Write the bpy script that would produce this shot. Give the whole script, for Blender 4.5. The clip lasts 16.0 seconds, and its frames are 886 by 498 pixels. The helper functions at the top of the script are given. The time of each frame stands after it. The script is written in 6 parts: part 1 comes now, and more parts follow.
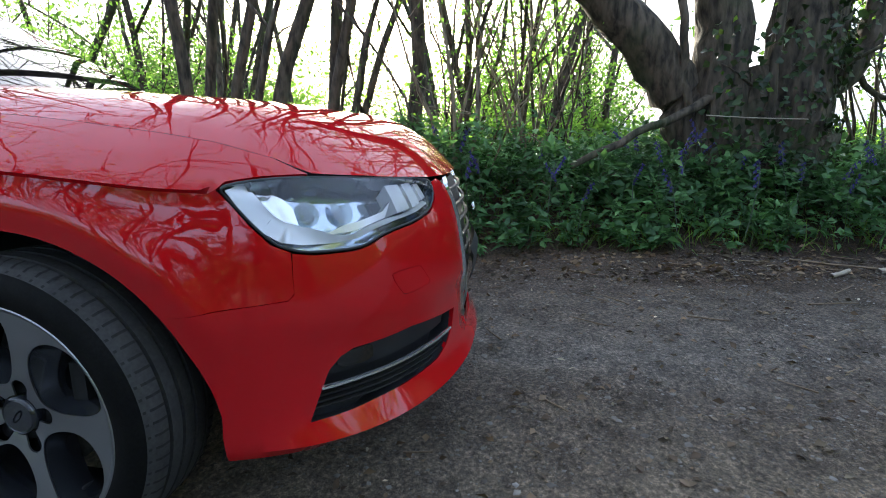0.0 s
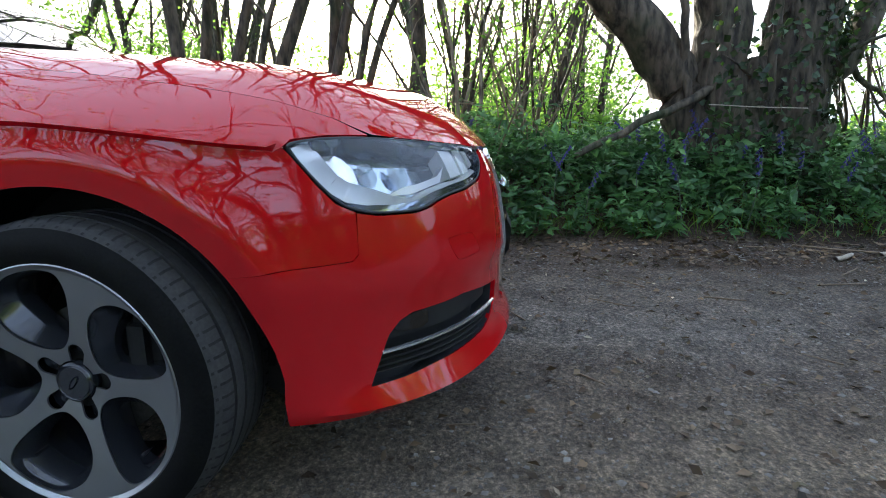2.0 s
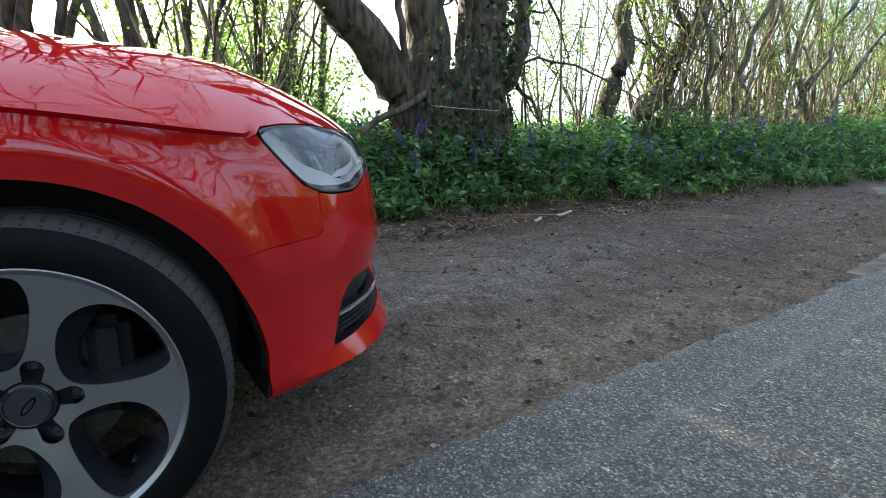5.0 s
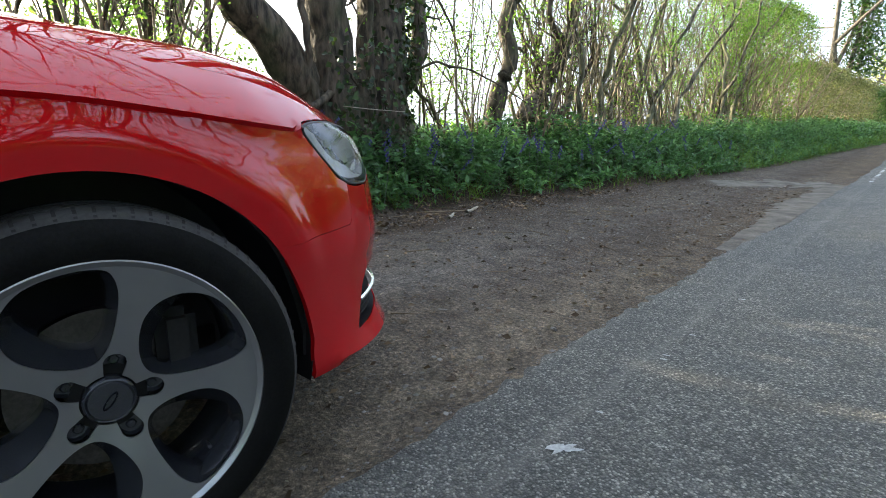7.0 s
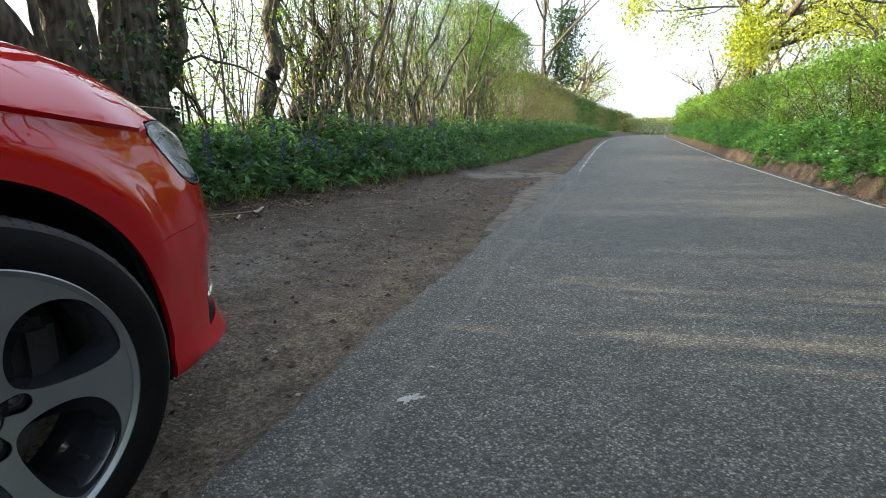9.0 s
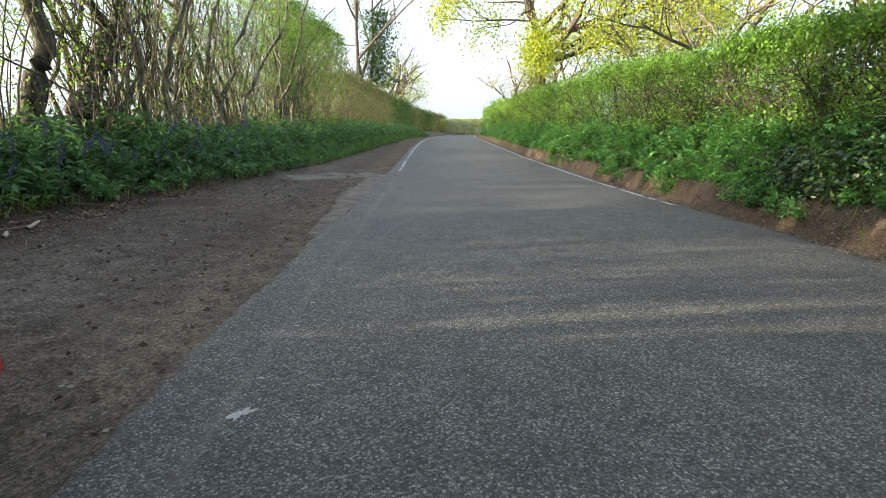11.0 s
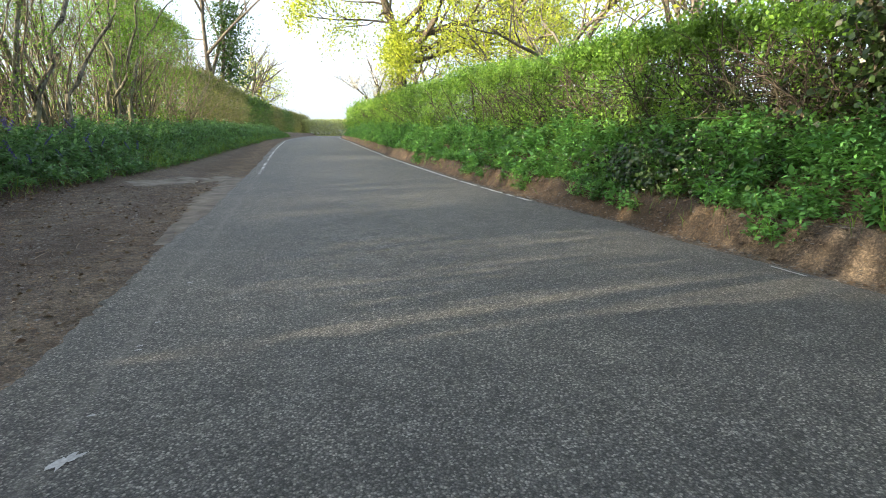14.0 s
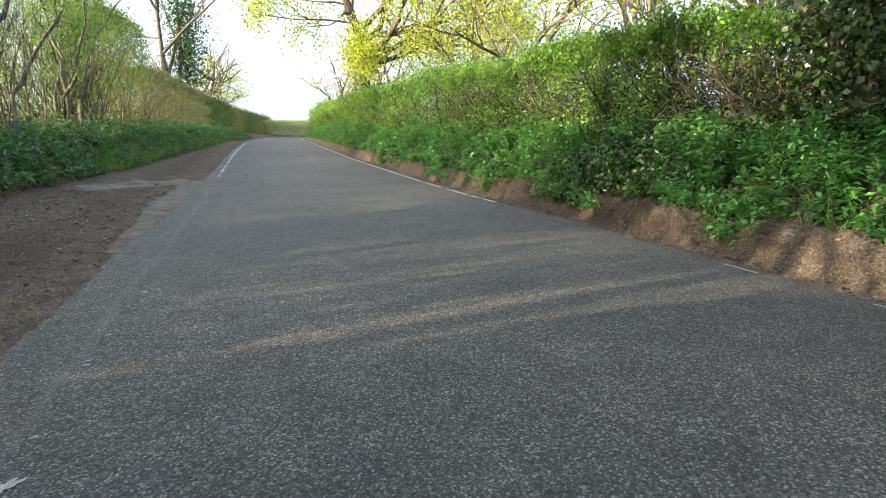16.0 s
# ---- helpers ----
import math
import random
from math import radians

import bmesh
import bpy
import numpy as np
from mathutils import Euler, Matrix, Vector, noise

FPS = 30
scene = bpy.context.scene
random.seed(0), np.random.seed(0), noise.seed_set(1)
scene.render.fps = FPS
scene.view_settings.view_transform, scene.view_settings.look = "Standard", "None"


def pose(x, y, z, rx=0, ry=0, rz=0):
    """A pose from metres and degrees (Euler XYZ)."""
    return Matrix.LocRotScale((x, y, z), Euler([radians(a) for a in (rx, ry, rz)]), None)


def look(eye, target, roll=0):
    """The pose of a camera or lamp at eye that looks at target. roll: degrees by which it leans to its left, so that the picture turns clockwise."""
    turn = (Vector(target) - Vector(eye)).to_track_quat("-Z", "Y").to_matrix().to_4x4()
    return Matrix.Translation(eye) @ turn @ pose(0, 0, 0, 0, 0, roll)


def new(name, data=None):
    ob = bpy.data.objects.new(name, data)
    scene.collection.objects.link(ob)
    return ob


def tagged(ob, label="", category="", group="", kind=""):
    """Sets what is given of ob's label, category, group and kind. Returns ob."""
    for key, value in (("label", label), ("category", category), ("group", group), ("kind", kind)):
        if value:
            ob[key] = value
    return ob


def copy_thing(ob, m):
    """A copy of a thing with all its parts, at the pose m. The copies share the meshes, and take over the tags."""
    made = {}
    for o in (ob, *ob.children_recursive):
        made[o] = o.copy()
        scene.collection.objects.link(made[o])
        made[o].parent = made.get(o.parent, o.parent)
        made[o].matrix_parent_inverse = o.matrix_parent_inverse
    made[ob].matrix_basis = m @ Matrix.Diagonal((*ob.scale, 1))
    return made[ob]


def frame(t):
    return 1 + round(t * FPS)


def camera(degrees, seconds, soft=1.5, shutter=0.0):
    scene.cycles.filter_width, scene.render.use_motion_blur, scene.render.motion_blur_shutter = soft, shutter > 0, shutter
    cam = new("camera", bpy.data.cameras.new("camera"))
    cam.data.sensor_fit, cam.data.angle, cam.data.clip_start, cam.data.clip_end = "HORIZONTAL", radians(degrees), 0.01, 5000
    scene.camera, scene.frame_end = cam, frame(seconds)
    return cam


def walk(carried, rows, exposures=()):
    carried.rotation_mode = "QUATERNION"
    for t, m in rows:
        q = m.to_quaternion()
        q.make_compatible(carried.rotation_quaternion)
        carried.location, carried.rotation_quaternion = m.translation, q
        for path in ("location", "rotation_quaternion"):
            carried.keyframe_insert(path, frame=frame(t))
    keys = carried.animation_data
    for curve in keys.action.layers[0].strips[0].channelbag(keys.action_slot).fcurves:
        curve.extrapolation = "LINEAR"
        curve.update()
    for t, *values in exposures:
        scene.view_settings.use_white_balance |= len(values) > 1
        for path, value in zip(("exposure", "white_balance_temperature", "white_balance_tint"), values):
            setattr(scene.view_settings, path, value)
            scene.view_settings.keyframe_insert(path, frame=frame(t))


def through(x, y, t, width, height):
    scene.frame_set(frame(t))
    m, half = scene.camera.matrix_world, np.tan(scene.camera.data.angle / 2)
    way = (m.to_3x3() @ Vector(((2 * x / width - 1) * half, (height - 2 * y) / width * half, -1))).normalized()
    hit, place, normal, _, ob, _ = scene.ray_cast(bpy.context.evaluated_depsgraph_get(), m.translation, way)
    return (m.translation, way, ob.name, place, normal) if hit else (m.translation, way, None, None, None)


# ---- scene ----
cam = camera(79.8, 16.0, soft=0.95)
PATH = [
    (0, (0.944, 0.894, 0.87), (-1.01, 0.823, 0.449), -0.0),
    (0.5, (0.938, 0.886, 0.855), (-1.016, 0.818, 0.434), -0.0),
    (1, (0.938, 0.855, 0.828), (-1.016, 0.79, 0.408), -0.0),
    (1.5, (0.938, 0.802, 0.802), (-1.017, 0.741, 0.384), -0.1),
    (2, (0.959, 0.732, 0.789), (-0.997, 0.721, 0.37), 0.0),
    (2.5, (0.999, 0.638, 0.782), (-0.948, 0.826, 0.363), 0.0),
    (3, (1.024, 0.548, 0.772), (-0.888, 0.959, 0.351), 0.0),
    (3.5, (1.035, 0.45, 0.756), (-0.827, 1.047, 0.336), -0.0),
    (4, (1.043, 0.346, 0.759), (-0.762, 1.098, 0.339), -0.2),
    (4.5, (1.068, 0.242, 0.764), (-0.672, 1.134, 0.343), -0.1),
    (4.7, (1.078, 0.211, 0.766), (-0.626, 1.169, 0.344), -0.1),
    (6.8, (0.987, -0.169, 0.755), (-0.415, 1.195, 0.337), 0.0),
    (7, (0.976, -0.192, 0.752), (-0.388, 1.21, 0.335), -0.0),
    (7.5, (0.958, -0.263, 0.751), (-0.267, 1.261, 0.333), -0.0),
    (8, (0.948, -0.349, 0.753), (-0.068, 1.322, 0.334), -0.0),
    (8.5, (0.942, -0.426, 0.754), (0.111, 1.344, 0.334), -0.0),
    (9, (0.934, -0.453, 0.755), (0.285, 1.391, 0.334), -0.0),
    (9.5, (0.924, -0.475, 0.761), (0.46, 1.424, 0.341), 0.0),
    (10, (0.922, -0.484, 0.762), (0.594, 1.444, 0.343), 0.0),
    (10.2, (0.936, -0.503, 0.772), (0.669, 1.434, 0.351), 0.0),
    (12.3, (0.962, -0.477, 0.764), (1.252, 1.457, 0.343), 0.1),
    (12.5, (0.967, -0.476, 0.765), (1.283, 1.453, 0.345), 0.0),
    (13, (0.973, -0.467, 0.765), (1.345, 1.453, 0.345), -0.0),
    (13.5, (0.979, -0.465, 0.766), (1.402, 1.444, 0.347), -0.0),
    (14, (0.985, -0.463, 0.766), (1.447, 1.437, 0.348), -0.0),
    (14.5, (0.989, -0.465, 0.769), (1.484, 1.428, 0.352), -0.1),
    (15, (0.994, -0.467, 0.771), (1.509, 1.42, 0.354), -0.0),
    (15.5, (1.0, -0.455, 0.773), (1.547, 1.424, 0.358), -0.1),
    (16, (1.005, -0.451, 0.777), (1.588, 1.416, 0.362), -0.1),
]
walk(cam, [(t, look(e, g, r)) for t, e, g, r in PATH], [(0, 2.05, 5700, 10), (2.5, 2.2, 5750, 10), (4.5, 2.2, 5900, 10), (7.5, 2.12, 6300, 10), (9, 1.83, 6450, 10), (10, 1.69, 6450, 10), (12, 1.74, 6500, 10), (16, 1.82, 6500, 10)])

# ---- light ----
SUN_DIR = Vector((-0.966, -0.168, 0.208)).normalized()
world = bpy.data.worlds.new("sky")
scene.world = world
world.use_nodes = True
wn = world.node_tree
sky = wn.nodes.new("ShaderNodeTexSky")
sky.sky_type = "NISHITA"
sky.sun_disc = False
sky.sun_elevation = math.asin(SUN_DIR.z)
sky.sun_rotation = math.atan2(SUN_DIR.x, SUN_DIR.y)
sky.air_density, sky.dust_density, sky.ozone_density = 1.0, 7.0, 2.0
bg = wn.nodes["Background"]
bg.inputs[1].default_value = 0.15
# thin bright high haze over the clear sky
haze = wn.nodes.new("ShaderNodeMix")
haze.data_type = "RGBA"
haze.inputs[0].default_value = 0.3
haze.inputs[7].default_value = (5.8, 6.5, 7.6, 1)
wn.links.new(sky.outputs[0], haze.inputs[6])
wn.links.new(haze.outputs[2], bg.inputs[0])
sun_data = bpy.data.lights.new("sun", "SUN")
sun_data.energy, sun_data.angle, sun_data.color = 4.3, radians(0.6), (1.0, 0.84, 0.6)
sun = new("sun", sun_data)
sun.matrix_world = look(SUN_DIR * 60, (0, 0, 0))

# ---- materials ----


def base_material(name, rough=0.6, metal=0.0):
    m = bpy.data.materials.new(name)
    m.use_nodes = True
    nt = m.node_tree
    b = nt.nodes["Principled BSDF"]
    b.inputs["Roughness"].default_value = rough
    b.inputs["Metallic"].default_value = metal
    return m, nt, b


def noise_node(nt, scale, detail=4.0, rough=0.55, coords="Object"):
    tc = nt.nodes.new("ShaderNodeTexCoord")
    n = nt.nodes.new("ShaderNodeTexNoise")
    n.inputs["Scale"].default_value = scale
    n.inputs["Detail"].default_value = detail
    n.inputs["Roughness"].default_value = rough
    nt.links.new(tc.outputs[coords], n.inputs["Vector"])
    return n


def ramp(nt, fac, stops):
    r = nt.nodes.new("ShaderNodeValToRGB")
    el = r.color_ramp.elements
    while len(el) < len(stops):
        el.new(0.5)
    for e, (p, c) in zip(el, stops):
        e.position, e.color = p, (*c, 1) if len(c) == 3 else c
    nt.links.new(fac, r.inputs[0])
    return r.outputs[0]


def mix_color(nt, fac, a, b, mode="MIX"):
    n = nt.nodes.new("ShaderNodeMix")
    n.data_type, n.blend_type = "RGBA", mode
    for s, v in ((n.inputs[0], fac), (n.inputs[6], a), (n.inputs[7], b)):
        if isinstance(v, (int, float)):
            s.default_value = v
        elif isinstance(v, tuple):
            s.default_value = (*v, 1) if len(v) == 3 else v
        else:
            nt.links.new(v, s)
    return n.outputs[2]


def bump(nt, b, height, strength=0.3, dist=0.01):
    n = nt.nodes.new("ShaderNodeBump")
    n.inputs["Strength"].default_value = strength
    n.inputs["Distance"].default_value = dist
    nt.links.new(height, n.inputs["Height"])
    nt.links.new(n.outputs[0], b.inputs["Normal"])
    return n


def mottled(name, c1, c2, scale=6.0, fine=60.0, rough=0.7, metal=0.0, relief=0.3, dist=0.004):
    """Two colours mixed at two scales, with a fine relief."""
    m, nt, b = base_material(name, rough, metal)
    big, small = noise_node(nt, scale), noise_node(nt, fine, 6.0, 0.6)
    f = ramp(nt, big.outputs[0], [(0.3, (0, 0, 0)), (0.7, (1, 1, 1))])
    c = mix_color(nt, f, c1, c2)
    g = ramp(nt, small.outputs[0], [(0.25, (0.55, 0.55, 0.55)), (0.75, (1.2, 1.2, 1.2))])
    nt.links.new(mix_color(nt, 1.0, c, g, "MULTIPLY"), b.inputs["Base Color"])
    bump(nt, b, small.outputs[0], relief, dist)
    return m


def clean(name, color, rough, metal, coat=0.0):
    """A smooth made surface: faint smudges in its gloss only."""
    m, nt, b = base_material(name, rough, metal)
    n = noise_node(nt, 18.0, 5)
    nt.links.new(mix_color(nt, 1.0, color, ramp(nt, n.outputs[0], [(0.3, (0.93,) * 3), (0.7, (1.0,) * 3)]), "MULTIPLY"), b.inputs["Base Color"])
    r = nt.nodes.new("ShaderNodeMapRange")
    r.inputs["To Min"].default_value, r.inputs["To Max"].default_value = rough * 0.75, rough * 1.35
    nt.links.new(n.outputs[0], r.inputs[0])
    nt.links.new(r.outputs[0], b.inputs["Roughness"])
    b.inputs["Coat Weight"].default_value = coat
    return m


def leaf_material(name, dark, light, through=(0.35, 0.5, 0.06), share=0.4, rough=0.45):
    """Leaves that differ one from another and let light through."""
    m, nt, b = base_material(name, rough)
    g = nt.nodes.new("ShaderNodeNewGeometry")
    c = ramp(nt, g.outputs["Random Per Island"], [(0.0, tuple(0.6 * p for p in dark)), (0.6, tuple(0.6 * p + 0.4 * q for p, q in zip(dark, light))), (1.0, tuple(1.2 * q for q in light))])
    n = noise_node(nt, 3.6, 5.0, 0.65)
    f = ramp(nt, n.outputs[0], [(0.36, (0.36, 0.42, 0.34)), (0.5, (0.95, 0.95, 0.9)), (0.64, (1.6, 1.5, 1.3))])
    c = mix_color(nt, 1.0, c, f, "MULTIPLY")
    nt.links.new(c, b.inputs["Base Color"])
    b.inputs["Specular IOR Level"].default_value = 0.35
    t = nt.nodes.new("ShaderNodeBsdfTranslucent")
    nt.links.new(mix_color(nt, 1.0, f, through, "MULTIPLY"), t.inputs[0])
    x = nt.nodes.new("ShaderNodeMixShader")
    x.inputs[0].default_value = share
    nt.links.new(b.outputs[0], x.inputs[1])
    nt.links.new(t.outputs[0], x.inputs[2])
    nt.links.new(x.outputs[0], nt.nodes["Material Output"].inputs[0])
    return m


def bark_material(name, c1, c2, moss=(0.05, 0.07, 0.02), moss_amount=0.5):
    m, nt, b = base_material(name, 0.85)
    tc = nt.nodes.new("ShaderNodeTexCoord")
    mp = nt.nodes.new("ShaderNodeMapping")
    mp.inputs["Scale"].default_value = (9, 9, 2.6)
    nt.links.new(tc.outputs["Object"], mp.inputs[0])
    n = nt.nodes.new("ShaderNodeTexNoise")
    n.inputs["Scale"].default_value, n.inputs["Detail"].default_value = 2.2, 8.0
    nt.links.new(mp.outputs[0], n.inputs["Vector"])
    c = ramp(nt, n.outputs[0], [(0.35, c1), (0.62, c2)])
    big = noise_node(nt, 1.6, 5.0)
    f = ramp(nt, big.outputs[0], [(0.5, (0, 0, 0)), (0.68, (moss_amount,) * 3)])
    nt.links.new(mix_color(nt, f, c, moss), b.inputs["Base Color"])
    bump(nt, b, n.outputs[0], 0.9, 0.03)
    return m


BARK = bark_material("bark", (0.018, 0.014, 0.01), (0.125, 0.1, 0.072), (0.035, 0.05, 0.015), 0.8)
BARK_GREY = bark_material("bark_grey", (0.05, 0.043, 0.033), (0.19, 0.165, 0.13), (0.07, 0.085, 0.03), 0.6)
BARK_LICHEN = bark_material("bark_lichen", (0.025, 0.02, 0.014), (0.2, 0.185, 0.13), (0.15, 0.17, 0.07), 0.6)
BARK_PALE = bark_material("bark_pale", (0.085, 0.064, 0.042), (0.27, 0.222, 0.152), (0.14, 0.15, 0.06), 0.5)
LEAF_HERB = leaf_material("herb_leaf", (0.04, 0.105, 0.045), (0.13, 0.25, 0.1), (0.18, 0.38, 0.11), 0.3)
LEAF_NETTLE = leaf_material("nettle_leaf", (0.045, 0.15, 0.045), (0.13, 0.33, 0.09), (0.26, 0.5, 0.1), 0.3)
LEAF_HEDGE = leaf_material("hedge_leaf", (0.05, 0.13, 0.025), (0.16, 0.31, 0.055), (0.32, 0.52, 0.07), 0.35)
LEAF_WOOD = leaf_material("wood_leaf", (0.035, 0.1, 0.018), (0.12, 0.26, 0.04), (0.27, 0.5, 0.07), 0.5)
LEAF_OAK = leaf_material("oak_leaf", (0.15, 0.19, 0.025), (0.33, 0.38, 0.05), (0.62, 0.72, 0.09), 0.5)
LEAF_IVY = leaf_material("ivy_leaf", (0.018, 0.04, 0.014), (0.05, 0.09, 0.03), (0.08, 0.14, 0.03), 0.18, 0.3)
LEAF_DRY = leaf_material("dry_leaf", (0.065, 0.042, 0.027), (0.2, 0.145, 0.095), (0.2, 0.13, 0.07), 0.2, 0.7)
GRASS = leaf_material("grass_blade", (0.04, 0.1, 0.02), (0.12, 0.22, 0.04), (0.28, 0.42, 0.06), 0.35)
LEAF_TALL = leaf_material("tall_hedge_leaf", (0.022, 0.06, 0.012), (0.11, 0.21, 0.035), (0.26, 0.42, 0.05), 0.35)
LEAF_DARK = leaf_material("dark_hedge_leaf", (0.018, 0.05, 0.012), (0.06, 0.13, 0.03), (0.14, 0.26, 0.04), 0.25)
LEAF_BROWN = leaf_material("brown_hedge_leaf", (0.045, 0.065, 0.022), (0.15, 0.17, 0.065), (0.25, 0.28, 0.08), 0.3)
# pale green of the far hedge, raised: its lit look is in the colour
LEAF_FAR_LIT = leaf_material("distant_lit_leaf", (0.26, 0.32, 0.12), (0.45, 0.48, 0.2), (0.6, 0.66, 0.25), 0.4)
BLOSSOM = leaf_material("blossom", (0.55, 0.5, 0.42), (0.8, 0.78, 0.7), (0.7, 0.68, 0.6), 0.35)
BLUEBELL = leaf_material("bluebell_petal", (0.075, 0.06, 0.28), (0.16, 0.14, 0.5), (0.2, 0.16, 0.6), 0.3)

# ---- mesh helpers ----


def array_mesh(name, verts, quads, material, smooth=False):
    """A mesh from arrays of points and of faces with equal corner counts."""
    verts, quads = np.asarray(verts, dtype=np.float32), np.asarray(quads, dtype=np.int32)
    me = bpy.data.meshes.new(name)
    k = quads.shape[1]
    me.vertices.add(len(verts))
    me.vertices.foreach_set("co", verts.ravel())
    me.loops.add(quads.size)
    me.loops.foreach_set("vertex_index", quads.ravel())
    me.polygons.add(len(quads))
    me.polygons.foreach_set("loop_start", np.arange(0, quads.size, k, dtype=np.int32))
    if smooth:
        me.polygons.foreach_set("use_smooth", np.ones(len(quads), dtype=bool))
    me.update(calc_edges=True)
    me.materials.append(material)
    return me


def unit(v):
    return v / np.maximum(np.linalg.norm(v, axis=1, keepdims=True), 1e-6)


def leaf_mesh(name, p, d, n, length, width, material, fold=0.2, curl=0.15, plain=False):
    """Leaves: a folded blade of two quads (plain: one bent quad) at each point p, along d, facing n."""
    d = unit(d)
    s = unit(np.cross(d, n))
    n = np.cross(s, d)
    length, width = np.asarray(length).reshape(-1, 1), np.asarray(width).reshape(-1, 1)
    mid = p + d * length * 0.45
    if plain:
        v = np.stack([p, mid + s * width * 0.5 + n * width * fold, p + d * length, mid - s * width * 0.5 + n * width * fold], 1).reshape(-1, 3)
        return array_mesh(name, v, np.arange(len(p) * 4).reshape(-1, 4), material)
    v = np.stack([p, mid + s * width * 0.5 + n * width * fold, p + d * length - n * length * curl,
                  mid - s * width * 0.5 + n * width * fold, mid - n * width * 0.05], 1).reshape(-1, 3)
    b = (np.arange(len(p)) * 5).reshape(-1, 1)
    q = np.concatenate([b + np.array([[0, 1, 2, 4]]), b + np.array([[0, 4, 2, 3]])], 0)
    return array_mesh(name, v, q, material)


def rand_dirs(rng, count, up=0.0, spread=1.0):
    v = rng.normal(size=(count, 3)) * spread
    v[:, 2] += up
    return unit(v)


class Tubes:
    """Tapered round limbs gathered into one mesh."""

    def __init__(self, sides=6):
        self.v, self.f, self.n, self.sides = [], [], 0, sides

    def add(self, pts, radii, wobble=0.0, rng=None):
        pts, k = np.asarray(pts, float), self.sides
        t = np.gradient(pts, axis=0)
        t = unit(t)
        ref = np.where(np.abs(t[:, 2:3]) > 0.9, np.array([[1.0, 0, 0]]), np.array([[0, 0, 1.0]]))
        a = unit(np.cross(t, ref))
        b = np.cross(t, a)
        ang = np.linspace(0, 2 * np.pi, k, endpoint=False)
        r = np.asarray(radii, float).reshape(-1, 1, 1)
        if wobble:
            r = r * (1 + wobble * rng.normal(size=(len(pts), k, 1)))
        ring = pts[:, None] + r * (np.cos(ang)[None, :, None] * a[:, None] + np.sin(ang)[None, :, None] * b[:, None])
        self.v.append(ring.reshape(-1, 3))
        i = np.arange(len(pts) - 1)[:, None] * k
        j = np.arange(k)[None]
        q = np.stack([i + j, i + (j + 1) % k, i + k + (j + 1) % k, i + k + j], -1).reshape(-1, 4) + self.n
        self.f.append(q)
        self.n += len(pts) * k

    def mesh(self, name, material):
        return array_mesh(name, np.concatenate(self.v), np.concatenate(self.f), material, True)


def curve_path(rng, start, way, length, steps, bend=0.25, rise=0.0):
    """A wandering line of points."""
    p, d, out = np.array(start, float), np.array(way, float), []
    d /= np.linalg.norm(d)
    for _ in range(steps + 1):
        out.append(p.copy())
        d = d + rng.normal(size=3) * bend / math.sqrt(steps) + np.array([0, 0, rise / steps])
        d /= np.linalg.norm(d)
        p = p + d * length / steps
    return np.array(out)


def grow(rng, tubes, start, way, length, radius, depth, tips, bend=0.35, kids=4, rise=0.3, steps=8, taper=0.35, low=0.3):
    """A limb with side limbs; the tips where leaves sit are gathered."""
    pts = curve_path(rng, start, way, length, steps, bend, rise)
    tubes.add(pts, radius * np.linspace(1, taper, steps + 1))
    if depth == 0:
        tips.extend(pts[2:])
        return
    for i in range(kids):
        k = int(steps * (low + (1 - low) * (i + rng.random()) / kids))
        k = min(max(k, 1), steps)
        d = unit((pts[k] - pts[k - 1])[None])[0] + rng.normal(size=3) * 0.65
        grow(rng, tubes, pts[k], d, length * rng.uniform(0.4, 0.65), radius * rng.uniform(0.35, 0.55), depth - 1, tips, bend, kids, rise, max(4, steps - 2), taper)


def part(name, data, material, parent, label="", smooth=True):
    """ONE mesh object under a thing or part, from a bmesh or a mesh."""
    if isinstance(data, bmesh.types.BMesh):
        me = bpy.data.meshes.new(name)
        data.normal_update()
        for edge in data.edges:
            if len(edge.link_faces) == 2 and edge.calc_face_angle(0.0) > 0.75:
                edge.smooth = False
        data.to_mesh(me)
        data.free()
        me.materials.append(material)
        if smooth:
            me.polygons.foreach_set("use_smooth", np.ones(len(me.polygons), dtype=bool))
    else:
        me = data
    ob = new(name, me)
    if parent is not None:
        ob.parent = parent
    if label:
        ob["label"] = label
    return ob


def smooth_line(points, step_len=0.004):
    """Even points along a Catmull-Rom line."""
    p = np.array(points, float)
    p = np.concatenate([2 * p[:1] - p[1:2], p, 2 * p[-1:] - p[-2:-1]])
    t = np.linspace(0, 1, 40, endpoint=False)[:, None]
    out = []
    for k in range(1, len(p) - 2):
        a, b, c, d = p[k - 1:k + 3]
        out.append(0.5 * (2 * b + (c - a) * t + (2 * a - 5 * b + 4 * c - d) * t ** 2 + (3 * b - a - 3 * c + d) * t ** 3))
    q = np.concatenate(out + [p[-2:-1]])
    s = np.concatenate([[0], np.cumsum(np.linalg.norm(np.diff(q, axis=0), axis=1))])
    e = np.arange(0, s[-1], step_len)
    return np.stack([np.interp(e, s, q[:, k]) for k in range(q.shape[1])], 1), e

# ---- the lie of the land ----


def bend_x(y):
    """Sideways drift of the lane as it runs ahead."""
    y = np.asarray(y, float)
    return -0.036 * y + 0.0011 * np.maximum(0, y - 12) ** 2 * (y < 70) + (y >= 70) * (0.0011 * 58 ** 2 + 0.15 * (y - 70))


def rise_z(y):
    y = np.asarray(y, float)
    t = np.clip((y - 6) / 12, 0, 1)
    return 0.16 * t * t * (3 - 2 * t) + 0.022 * np.clip(y - 15.5, 0, 14) + 0.007 * np.clip(y - 29.5, 0, 32)


